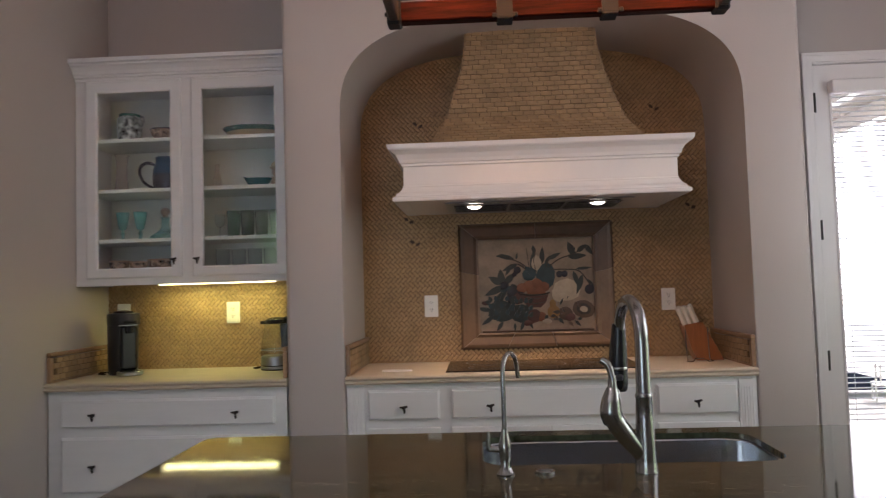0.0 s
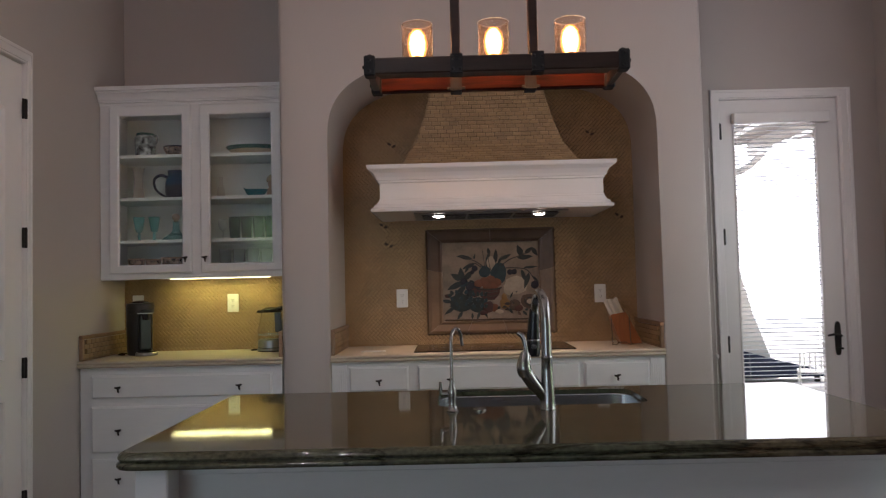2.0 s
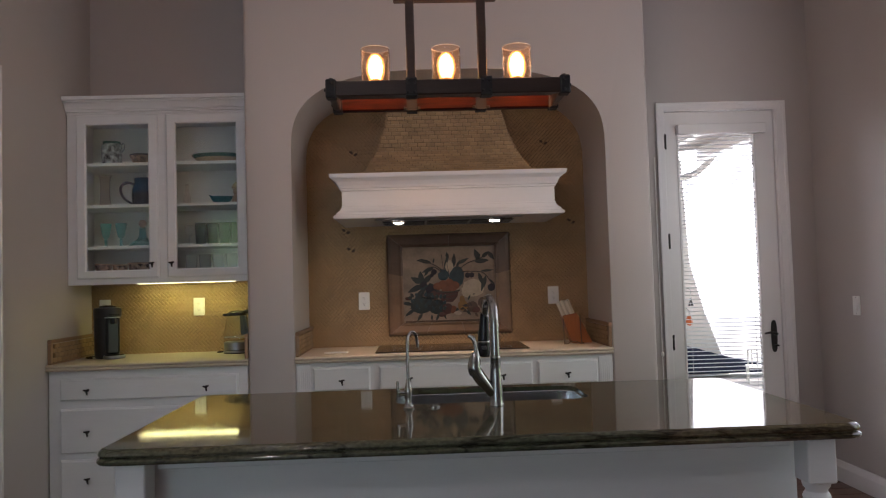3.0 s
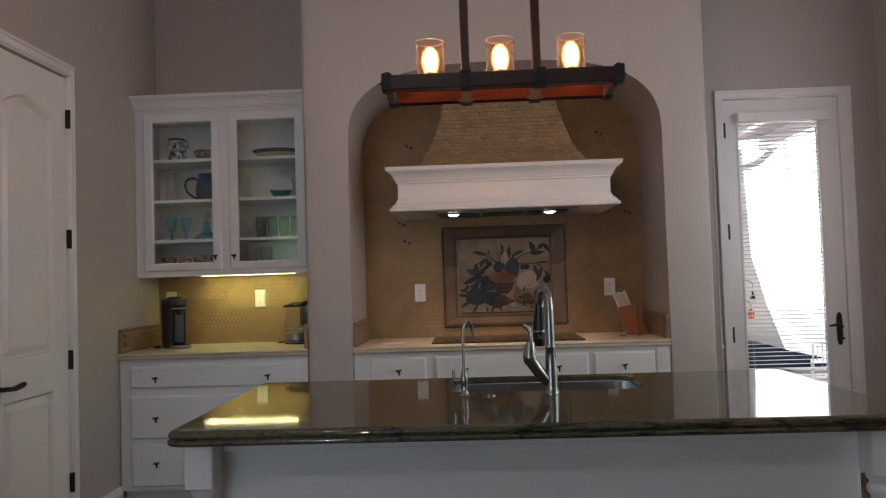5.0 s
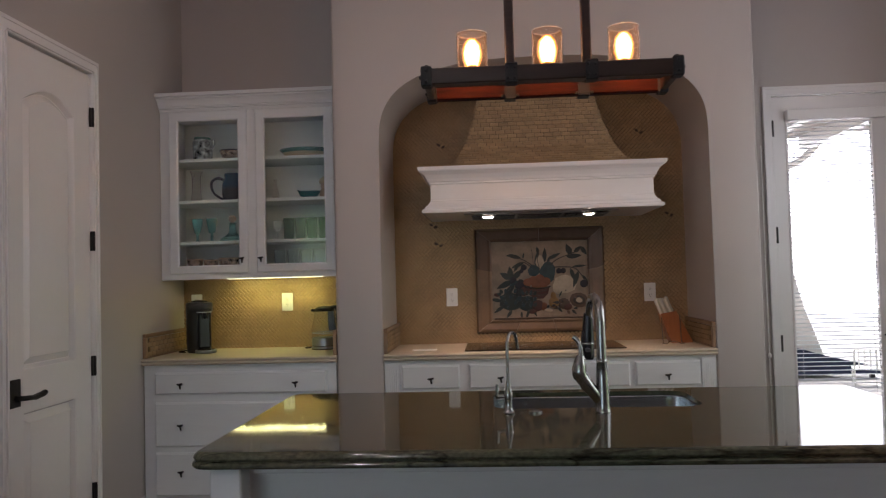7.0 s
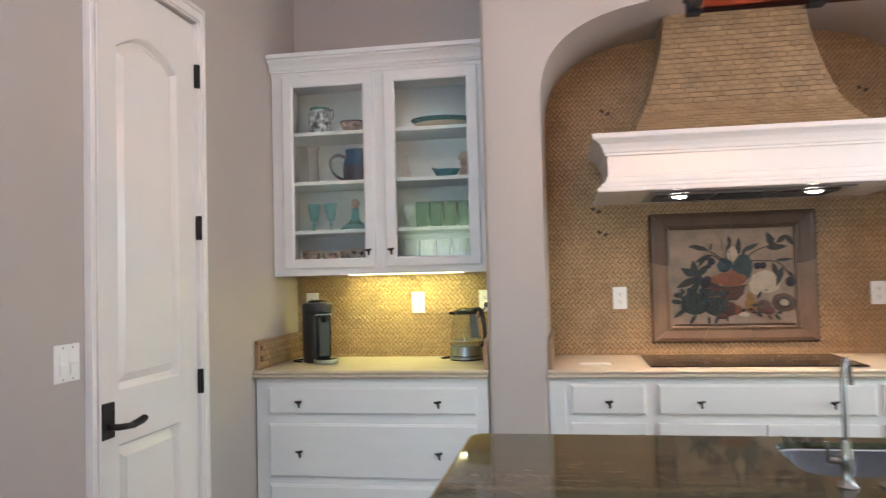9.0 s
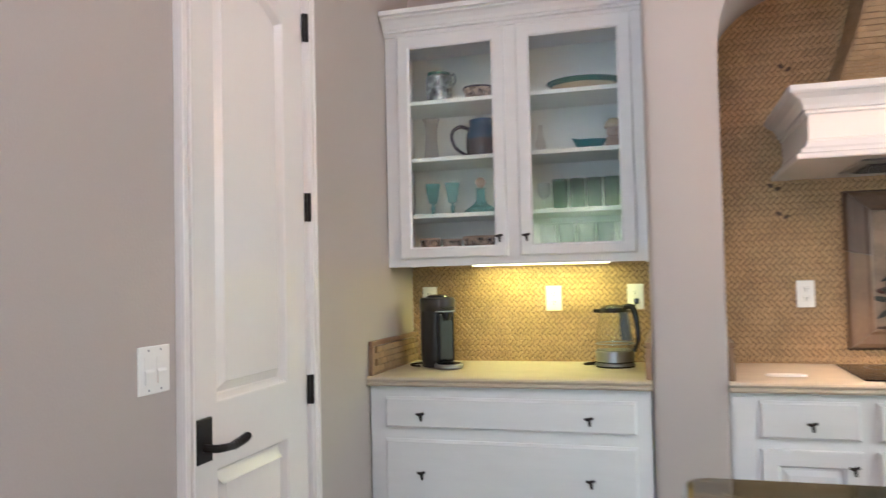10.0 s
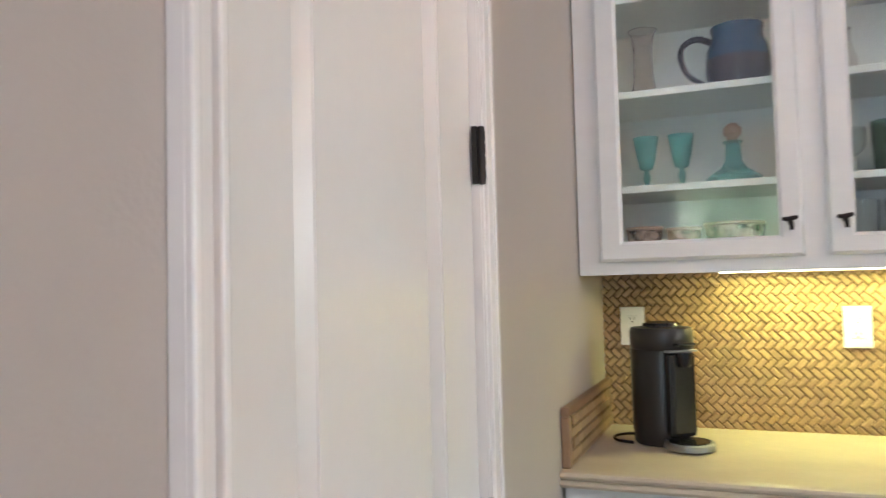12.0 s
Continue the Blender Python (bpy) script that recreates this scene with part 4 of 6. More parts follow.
# ---- island ----
island = thing("kitchen_island", (0.225, 1.55, 0), "white panelled kitchen island with turned corner posts", "island")
bm = box((-0.72, 1.262, 0.09), (1.2, 2.09, 0.63))
for lo, hi in (((-0.72, 1.262), (1.2, 1.722)), ((-0.72, 1.722), (-0.026, 2.09)), ((0.698, 1.722), (1.2, 2.09)), ((-0.026, 2.081), (0.698, 2.09))):
    add_box(bm, lo + (0.63,), hi + (0.8455,))
part("body", bm, CABWHITE, island)
part("plinth", box((-0.66, 1.28, 0), (1.09, 2.03, 0.0895)), CABWHITE, island)
part("front_panel", box((-0.71, 1.25, 0.1), (1.19, 1.2615, 0.835), 0.002), CABWHITE, island)
part("apron", box((-0.69, 1.212, 0.81), (1.165, 1.2495, 0.8452), 0.003), CABWHITE, island)
for x0, x1, kx in ((-0.68, -0.08, -0.14), (-0.07, 0.52, 0.46), (0.53, 1.11, 0.6)):
    d = slab_front("rear_door", island, x0, x1, 0.12, 0.81, 2.0901)
    d.matrix_basis = Matrix.Translation((0, 2 * (2.0901 - 1.55), 0)) @ Matrix.Diagonal((1, -1, 1, 1))
POST = [(0, 0.0), (0.03, 0.0), (0.034, 0.012), (0.03, 0.03), (0.026, 0.05), (0.03, 0.08), (0.036, 0.2), (0.039, 0.38), (0.036, 0.55), (0.029, 0.64), (0.028, 0.655), (0.036, 0.662), (0.039, 0.672), (0.036, 0.682),
        (0.03, 0.689), (0.031, 0.696), (0.038, 0.704), (0.04, 0.716), (0, 0.717)]
for x in (-0.738, 1.213):
    bm = lathe(POST, (x, 1.172, 0), 24)
    p = part("corner_post", bm, CABWHITE, island, "turned white corner post", True)
    bm = box((x - 0.042, 1.13, 0.7172), (x + 0.042, 1.214, 0.8455), 0.004)
    part("post_block", bm, CABWHITE, p)

EDGE = [(-0.03, 0.846), (-0.004, 0.846), (0.003, 0.848), (0.007, 0.853), (0.007, 0.858), (0.003, 0.863), (-0.003, 0.865), (-0.003, 0.867), (0.002, 0.869), (0.004, 0.874), (0.001, 0.882), (-0.006, 0.888), (-0.014, 0.89)]
X0, X1, Y0, Y1 = -0.83, 1.335, 1.112, 2.16
SX0, SX1, SY0, SY1 = -0.02, 0.692, 1.728, 2.075


def rounded(x0, x1, y0, y1, r, n=6):
    pts = []
    for cx, cy, a0 in ((x1 - r, y0 + r, -90), (x1 - r, y1 - r, 0), (x0 + r, y1 - r, 90), (x0 + r, y0 + r, 180)):
        for i in range(n + 1):
            a = radians(a0 + 90 * i / n)
            pts.append((cx + r * math.cos(a), cy + r * math.sin(a)))
    return pts


top = thing("island_top", (0.225, 1.55, 0.846), "polished dark green-brown granite island top with an ogee edge", "worktop")
out = rounded(X0, X1, Y0, Y1, 0.05)
hole = rounded(SX0, SX1, SY0, SY1, 0.07)
n = len(out)
bm = bmesh.new()
loops = [[bm.verts.new((*q, z)) for q in inset(out, -o)] for o, z in EDGE]
for a, b in zip(loops, loops[1:]):
    for i in range(n):
        bm.faces.new((a[i], a[(i + 1) % n], b[(i + 1) % n], b[i]))
part("ogee_edge", bm, GRANITE, top, "polished double ogee edge", True)
bm = bmesh.new()
rim = [bm.verts.new((*q, 0.89)) for q in inset(out, -EDGE[-1][0])]
low = [bm.verts.new((*q, 0.846)) for q in inset(out, -EDGE[0][0])]
ht = [bm.verts.new((x, y, 0.89)) for x, y in hole]
hb = [bm.verts.new((x, y, 0.875)) for x, y in hole]
for i in range(n):
    k = (i + 1) % n
    bm.faces.new((ht[i], ht[k], hb[k], hb[i]))
    bm.faces.new((rim[i], rim[k], ht[k], ht[i]))
    bm.faces.new((hb[i], hb[k], low[k], low[i]))
part("slab", bm, GRANITE, top)

sink = thing("sink", (0.336, 1.9, 0.65), "undermounted stainless steel sink in the island top", "sink")
bm = bmesh.new()
lp = []
for d, z in ((-0.03, 0.871), (-0.002, 0.8745), (0.003, 0.87), (0.012, 0.7), (0.03, 0.668), (0.06, 0.66), (0.2, 0.657)):
    lp.append([(x, y, z) for x, y in (inset(hole, d) if d < 0.07 else [(0.336 + (x - 0.336) * 0.2, 1.9 + (y - 1.9) * 0.2) for x, y in hole])])
rings_mesh(bm, lp)
part("basin", bm, SINKSTEEL, sink, smooth=True)
part("drain", lathe([(0.045, 0.003), (0.04, 0.006), (0.034, 0.002), (0, 0.002)], (0.336, 1.9, 0.6575), 24), NICKEL, sink, smooth=True)

faucet = thing("kitchen_faucet", (0.337, 1.638, 0.89), "tall satin nickel pull-down faucet on the island", "faucet")
fx, fy = 0.337, 1.638
part("base", lathe([(0.0255, 0), (0.026, 0.004), (0.0245, 0.007), (0.0235, 0.03), (0.0222, 0.06), (0.0195, 0.12), (0.0175, 0.16), (0.019, 0.163), (0.019, 0.168), (0.0165, 0.172)], (fx, fy, 0.89), 24), NICKEL, faucet, smooth=True)
pts = [(fx, fy, 1.055)]
for i in range(15):
    a = math.pi * i / 14
    pts.append((fx - 0.017 * (1 - math.cos(a)) / 2, fy + 0.085 * (1 - math.cos(a)), 1.18 + 0.083 * math.sin(a)))
pts.append((fx - 0.021, fy + 0.174, 1.155))
part("gooseneck", tube(pts, [0.0165] + [0.0155] * 4 + [0.0145] * 7 + [0.0135] * 5, 16), NICKEL, faucet, smooth=True)
hd = part("spray_head", tube([(fx - 0.018, fy + 0.171, 1.205), (fx - 0.019, fy + 0.173, 1.18), (fx - 0.022, fy + 0.176, 1.12), (fx - 0.024, fy + 0.179, 1.06), (fx - 0.025, fy + 0.18, 1.045)], [0.0155, 0.018, 0.0225, 0.0245, 0.021], 18), BLACK, faucet, "black spray head", True)
part("collar", lathe([(0.0235, 0.0), (0.0245, 0.002), (0.0245, 0.006), (0.0235, 0.008)], (fx - 0.0225, fy + 0.1775, 1.094), 24), NICKEL, hd, "thin nickel collar", True)
part("button", box((fx - 0.033, fy + 0.148, 1.07), (fx - 0.015, fy + 0.162, 1.085), 0.004), GRAPHITE, hd, "dark grey spray button")
part("handle_arm", tube([(fx - 0.006, fy, 0.925), (fx - 0.026, fy - 0.006, 0.95), (fx - 0.05, fy - 0.012, 0.98), (fx - 0.07, fy - 0.015, 1.012)], [0.016, 0.019, 0.022, 0.0225], 18), NICKEL, faucet, smooth=True)
part("valve_body", tube([(fx - 0.069, fy - 0.015, 1.005), (fx - 0.075, fy - 0.016, 1.025), (fx - 0.073, fy - 0.016, 1.05), (fx - 0.069, fy - 0.015, 1.076)], [0.0232, 0.0245, 0.021, 0.0125], 18), NICKEL, faucet, "rounded nickel valve body", True)
part("lever", tube([(fx - 0.069, fy - 0.015, 1.072), (fx - 0.068, fy - 0.015, 1.09), (fx - 0.072, fy - 0.014, 1.112), (fx - 0.079, fy - 0.012, 1.128), (fx - 0.092, fy - 0.01, 1.137)], [0.0105, 0.0075, 0.0075, 0.0085, 0.0075], 14), NICKEL, faucet, smooth=True)

water = thing("water_tap", (0.031, 1.638, 0.89), "slim satin nickel drinking water tap on the island", "faucet")
wx = 0.031
part("base", lathe([(0.02, 0), (0.0205, 0.004), (0.016, 0.008), (0.011, 0.02), (0.013, 0.045), (0.015, 0.06), (0.012, 0.075), (0.009, 0.085), (0.0075, 0.1)], (wx, 1.638, 0.89), 20), NICKEL, water, smooth=True)
pts = [(wx, 1.638, 0.985), (wx, 1.638, 1.06), (wx, 1.638, 1.115)]
for i in range(1, 11):
    a = math.pi * i / 10
    pts.append((wx + 0.017 * (1 - math.cos(a)), 1.638 + 0.033 * (1 - math.cos(a)), 1.115 + 0.038 * math.sin(a)))
pts.append((wx + 0.037, 1.706, 1.094))
part("spout", tube(pts, 0.0055, 12), NICKEL, water, smooth=True)
part("lever", tube([(wx, 1.638, 0.945), (wx - 0.03, 1.638, 0.947), (wx - 0.036, 1.638, 0.95), (wx - 0.037, 1.637, 0.985)], [0.007, 0.006, 0.006, 0.0045], 10), NICKEL, water, smooth=True)
air = thing("air_switch", (0.118, 1.652, 0.89), "small round nickel air switch on the island top", "switch")
part("ring", lathe([(0.022, 0), (0.022, 0.005), (0.017, 0.007), (0.015, 0.005)], (0.118, 1.652, 0.89), 24), NICKEL, air, smooth=True)
part("button", lathe([(0.0145, 0.004), (0.0145, 0.009), (0, 0.011)], (0.118, 1.652, 0.89), 24), NICKEL, air, smooth=True)

# ---- chandelier ----
DARKWOOD = material("dark_stained_wood", (0.03, 0.014, 0.009), 0.45, var=0.6, scale=8, fine=50, bump=0.25, stretch=(1, 8, 8))
# rear beam: reddish wood, its red deepened to hold the warm bulb light
LITWOOD = material("lit_reddish_wood", (0.036, 0.0045, 0.0011), 0.75, var=1.8, scale=6, fine=30, bump=0.2, stretch=(0.8, 10, 10), spec=0.15)
# clear glass, tinted peach and roughened to carry the glow of the bulbs
GLOWGLASS = material("seeded_lamp_glass", (1, 0.82, 0.7), 0.24, transmission=1.0, var=0.0, bump=0.35, bump_scale=85, ior=1.12)
RIM = material("frosted_glass_rim", (1, 0.9, 0.8), 0.3, transmission=0.85, var=0.0, bump=0.0, ior=1.3)
FILAMENT = material("bulb_glow", (1, 0.8, 0.5), 0.4, var=0.0, bump=0.0, emission=(1.0, 0.66, 0.3), strength=11)
# faint orange emission adds the bloom round the white core
ENVELOPE = material("amber_bulb_glass", (1, 0.8, 0.5), 0.1, transmission=1.0, var=0.0, bump=0.25, bump_scale=120, ior=1.1, emission=(1.0, 0.5, 0.14), strength=0.9)
ch = thing("pendant_lamp", (0.2, 1.72, 2.0), "rustic dark wood beam pendant with three seeded-glass bulbs", "lamp")
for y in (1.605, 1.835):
    part("beam", box((-0.215, y - 0.018, 1.977), (0.615, y + 0.018, 2.03), 0.004), DARKWOOD if y < 1.7 else LITWOOD, ch, "dark stained wooden beam" if y < 1.7 else "reddish wooden beam with bulb light put into its colour")
for x0, x1 in ((-0.226, -0.19), (0.59, 0.626)):
    part("end_beam", box((x0 + 0.006, 1.6235, 1.979), (x1 - 0.006, 1.8165, 2.028), 0.003), DARKWOOD, ch)
    for y in (1.605, 1.835):
        bm = box((x0, y - 0.024, 1.971), (x1, y + 0.024, 2.037), 0.004)
        for dz in (-0.018, 0.018):
            add_lathe(bm, [(0.006, 0), (0.006, 0.006), (0, 0.008)], ((x0 + x1) / 2, y - 0.024, 2.004 + dz), 8, turn=pose(0, 0, 0, 90, 0, 0))
        add_lathe(bm, [(0.007, 0), (0.007, 0.007), (0, 0.009)], ((x0 + x1) / 2, y, 2.037), 8)
        add_lathe(bm, [(0.006, 0), (0.006, 0.006), (0, 0.008)], (x1 if x0 > 0 else x0, y, 2.004), 8, turn=pose(0, 0, 0, 0, 90 if x0 > 0 else -90, 0))
        part("corner_bracket", bm, IRON, ch, "dark iron corner bracket")
for x in (0.071, 0.332):
    bm = box((x - 0.02, 1.58, 2.0305), (x + 0.02, 1.86, 2.0365), 0.002)
    for ya, yb in ((1.58, 1.63), (1.81, 1.86)):
        add_box(bm, (x - 0.02, ya, 1.970), (x + 0.02, yb, 1.9765), 0.002)
        for y in (ya + 0.0035, yb - 0.0035):
            add_box(bm, (x - 0.02, y - 0.003, 1.9765), (x + 0.02, y + 0.003, 2.0305))
    for dx in (-0.026, 0.026):
        add_box(bm, (x + dx - 0.006, 1.806, 1.974), (x + dx + 0.006, 1.8118, 1.986), 0.002)
    for dx in (-0.012, 0.012):
        add_lathe(bm, [(0.006, 0), (0.006, 0.005), (0, 0.007)], (x + dx, 1.5805, 1.985), 8, turn=pose(0, 0, 0, 90, 0, 0))
        add_lathe(bm, [(0.006, 0), (0.006, 0.005), (0, 0.007)], (x + dx, 1.5805, 2.02), 8, turn=pose(0, 0, 0, 90, 0, 0))
    part("strap", bm, IRON, ch, "dark iron strap")
    part("rod", box((x - 0.016, 1.704, 2.0367), (x + 0.016, 1.736, 2.353), 0.003), DARKWOOD, ch)
part("cross_bar", box((0.012, 1.7, 2.353), (0.39, 1.74, 2.388), 0.004), DARKWOOD, ch)
part("stem", box((0.186, 1.706, 2.388), (0.214, 1.734, TOP - 0.03), 0.003), BRONZE, ch)
part("canopy", lathe([(0.07, 0), (0.07, -0.02), (0.05, -0.03), (0, -0.03)], (0.2, 1.72, TOP), 28), BRONZE, ch, smooth=True)
part("lamp_rail", box((-0.19, 1.69, 2.004), (0.59, 1.75, 2.016), 0.002), BRONZE, ch)
for x in (-0.058, 0.2, 0.459):
    g = part("glass_shade", lathe([(0.049, 0.0), (0.0525, 0.003), (0.0525, 0.15), (0.0515, 0.152), (0.0495, 0.15), (0.0495, 0.005), (0.049, 0.0)], (x, 1.72, 2.026), 36), GLOWGLASS, ch, "clear seeded glass cylinder with the bulb glow in its tint", True)
    g.visible_shadow = False
    bm = bmesh.new()
    for i in range(120):
        a, h = rnd.uniform(0, 2 * math.pi), rnd.uniform(0.008, 0.142)
        bmesh.ops.create_icosphere(bm, subdivisions=1, radius=rnd.uniform(0.001, 0.0024), matrix=Matrix.Translation((x + 0.0486 * math.cos(a), 1.72 + 0.0486 * math.sin(a), 2.026 + h)))
    sd = part("seeds", bm, PLATE, g, "fine bubbles in the glass", kind="stuff")
    sd.visible_shadow = False
    rim = part("rim", lathe([(0.0528, 0.1505), (0.0528, 0.153), (0.0494, 0.153), (0.0494, 0.1505)], (x, 1.72, 2.026), 36), RIM, g, "thicker glass rim")
    rim.visible_shadow = False
    part("socket", lathe([(0.05, 0), (0.05, 0.008), (0.02, 0.012), (0.017, 0.05), (0, 0.05)], (x, 1.72, 2.0165), 20), BRONZE, ch, smooth=True)
    envelope = [(0.015, 0.0), (0.025, 0.013), (0.033, 0.038), (0.034, 0.062), (0.028, 0.088), (0.014, 0.105), (0, 0.11)]
    b = part("bulb", lathe(envelope, (x, 1.72, 2.055), 20), ENVELOPE, ch, "glowing amber bulb", True)
    core = part("filament", lathe([(w * 0.72, 0.008 + h * 0.85) for w, h in envelope], (x, 1.72, 2.055), 20), FILAMENT, b, "white-hot filament cage", True)
    core.visible_shadow = False
    b.visible_shadow = False
    lamp("pendant_bulb", "POINT", pose(x, 1.72, 2.115), 5.0, (1.0, 0.5, 0.22), "amber pendant bulb", radius=0.03)

# ---- coffee machine, kettle, knife block ----
coffee = thing("coffee_machine", (-1.862, 3.80, 0.915), "graphite capsule coffee machine with a steel drip tray on the counter", "coffee machine")
T = pose(-1.862, 3.80, 0.915, 0, 0, 42) @ Matrix.Diagonal((1, 1, 0.93, 1))


def turned(bm):
    bm.transform(T)
    return bm


MACHINE = material("dark_machine_plastic", (0.036, 0.034, 0.033), 0.34, 0.4, var=0.1, bump=0.0)
part("body", turned(lathe([(0.0, 0.0), (0.066, 0.0), (0.07, 0.006), (0.073, 0.05), (0.075, 0.27), (0.074, 0.275)], (0, 0.01, 0), 32, 1.1)), MACHINE, coffee, "graphite rounded body", True)
part("brew_head", turned(lathe([(0.076, 0.272), (0.079, 0.278), (0.08, 0.32), (0.076, 0.334), (0.05, 0.338), (0, 0.338)], (0, 0.0, 0), 32, 1.15)), MACHINE, coffee, "dark grey brew head", True)
part("lid_button", turned(lathe([(0.05, 0.337), (0.046, 0.347), (0.02, 0.352), (0, 0.352)], (0, 0.0, 0), 24)), BLACK, coffee, smooth=True)
part("front_panel", turned(box((-0.042, -0.092, 0.03), (0.042, -0.06, 0.268), 0.014, 3)), BLACK, coffee, "glossy black front panel")
part("head_ring", turned(box((-0.045, -0.094, 0.268), (0.045, -0.07, 0.2745), 0.002)), STEEL, coffee, "thin steel ring", True)
part("spout", turned(lathe([(0.016, 0.0), (0.02, 0.012), (0.02, 0.04), (0.0, 0.04)], (0, -0.096, 0.228), 16)), BLACK, coffee, smooth=True)
part("head_lever", turned(box((-0.03, -0.112, 0.286), (0.03, -0.088, 0.294), 0.003)), BLACK, coffee)
tray = part("drip_tray", turned(lathe([(0.0, 0.0), (0.06, 0.0), (0.064, 0.004), (0.064, 0.018), (0.06, 0.022), (0.054, 0.02), (0, 0.02)], (0, -0.105, 0.003), 28)), STEEL, coffee, "steel drip tray", True)
part("tray_grid", turned(lathe([(0.052, 0.0), (0.052, 0.004), (0, 0.004)], (0, -0.105, 0.0225), 24)), BLACK, tray)
pts = [(-1.93, 3.86, 0.925), (-1.98, 3.87, 0.92), (-2.0, 3.83, 0.92), (-1.985, 3.78, 0.92), (-1.94, 3.76, 0.92)]
part("power_cord", tube(pts, 0.004, 8), BLACK, coffee, smooth=True)

kettle = thing("kettle", (-1.085, 3.875, 0.915), "glass electric kettle with black handle and steel band", "kettle")
kx, ky = -1.078, 3.865
KG = material("kettle_glass", (0.93, 0.95, 0.92), 0.02, transmission=1.0, var=0.0, bump=0.0, ior=1.25)
part("foot", lathe([(0, 0), (0.083, 0.0), (0.084, 0.003), (0.083, 0.006), (0, 0.006)], (kx, ky, 0.915), 32), BLACK, kettle, smooth=True)
part("power_base", lathe([(0, 0.006), (0.085, 0.006), (0.087, 0.009), (0.085, 0.017), (0.08, 0.0205), (0, 0.0205)], (kx, ky, 0.915), 32), STEEL, kettle, "brushed steel power base", True)
part("base_seam", lathe([(0.0815, 0.0), (0.084, 0.0008), (0.084, 0.0035), (0.0815, 0.0042)], (kx, ky, 0.936), 32), BLACK, kettle, smooth=True)
part("steel_band", lathe([(0.078, 0.0), (0.083, 0.003), (0.082, 0.048), (0.079, 0.052), (0, 0.052)], (kx, ky, 0.9355), 32), STEEL, kettle, "brushed steel band", True)
g = part("glass_body", lathe([(0.08, 0.0), (0.081, 0.03), (0.076, 0.08), (0.066, 0.13), (0.058, 0.165), (0.056, 0.163), (0.064, 0.13), (0.074, 0.08), (0.079, 0.03), (0.078, 0.001), (0.08, 0.0)], (kx, ky, 0.988), 32), KG, kettle, "clear glass body", True)
g.visible_shadow = False
part("lower_ring", lathe([(0.0805, 0), (0.082, 0.001), (0.082, 0.004), (0.0805, 0.005)], (kx, ky, 1.014), 32), STEEL, kettle, smooth=True)
part("lid", lathe([(0.06, 0.0), (0.063, 0.006), (0.06, 0.018), (0.04, 0.028), (0.012, 0.032), (0, 0.034)], (kx, ky, 1.152), 28), BLACK, kettle, "black lid", True)
part("pour_lip", prism([(kx - 0.088, ky - 0.0), (kx - 0.055, ky - 0.028), (kx - 0.055, ky + 0.028)], 1.15, 1.165, "z"), BLACK, kettle)
part("handle", tube([(kx + 0.04, ky - 0.01, 1.172), (kx + 0.075, ky - 0.02, 1.176), (kx + 0.09, ky - 0.026, 1.15), (kx + 0.1, ky - 0.03, 1.09), (kx + 0.1, ky - 0.03, 1.03), (kx + 0.083, ky - 0.022, 0.985)], [0.011, 0.0125, 0.0125, 0.011, 0.0095, 0.008], 12), BLACK, kettle, "black loop handle", True)
part("spine", prism([(kx + 0.03, 1.03), (kx + 0.075, 1.03), (kx + 0.058, 1.15), (kx + 0.025, 1.15)], ky - 0.03, ky - 0.012, "y"), GRAPHITE, kettle)
part("power_cord", tube([(kx - 0.08, ky + 0.02, 0.925), (kx - 0.12, ky + 0.02, 0.92), (kx - 0.14, ky + 0.06, 0.919), (kx - 0.1, ky + 0.11, 0.919), (kx, ky + 0.13, 0.919)], 0.004, 8), BLACK, kettle, smooth=True)
part("plug_cord", tube([(-0.985, 4.018, 1.185), (-0.995, 3.995, 1.17), (-1.03, 3.99, 1.12), (-1.02, 3.995, 1.0), (-1.03, 4.0, 0.93), (kx, ky + 0.13, 0.919)], 0.0035, 8), BLACK, kettle, smooth=True)
part("plug", box((-0.997, 4.002, 1.18), (-0.973, 4.027, 1.205), 0.004), BLACK, kettle)

WOOD = material("orange_wood", (0.3, 0.105, 0.035), 0.4, var=0.35, scale=8, fine=60, bump=0.1, stretch=(8, 8, 1))
BONE = material("ivory_handle", (0.66, 0.62, 0.53), 0.4, var=0.12, bump=0.05)
kb = thing("knife_block", (1.09, 3.82, 0.915), "leaning orange wood knife block with ivory-handled knives", "knife block")
part("block", prism([(1.02, 0.97), (1.045, 0.9156), (1.17, 0.9156), (1.165, 0.93), (1.075, 1.105), (0.985, 1.09)], 3.77, 3.87, "y"), WOOD, kb)
way = Vector((-0.42, -0.1, 1)).normalized()
for i, (dx, dy) in enumerate(((-0.004, 0.0), (0.024, 0.0), (0.052, 0.0), (0.01, 0.035), (0.04, 0.035), (0.066, 0.035))):
    p = Vector((0.998 + dx, 3.79 + dy, 1.088 + dx * 0.16))
    part("knife_handle", tube([p, p + way * 0.02, p + way * 0.05, p + way * (0.085 + 0.006 * (i % 2)), p + way * (0.095 + 0.006 * (i % 2))], [0.0115, 0.011, 0.0105, 0.012, 0.008], 10), BONE, kb, "ivory knife handle", True)
stand = thing("wire_stand", (1.04, 3.73, 0.915), "thin chrome wire stand in front of the knife block", "stand")
part("wire", tube([(0.985, 3.755, 1.07), (0.985, 3.74, 0.95), (0.985, 3.73, 0.925), (0.975, 3.70, 0.9185), (1.0, 3.69, 0.9185), (1.02, 3.72, 0.93), (1.06, 3.72, 0.93), (1.075, 3.69, 0.9185), (1.1, 3.7, 0.9185), (1.092, 3.73, 0.925), (1.092, 3.74, 0.95), (1.092, 3.755, 1.08)], 0.0025, 8), NICKEL, stand, smooth=True)
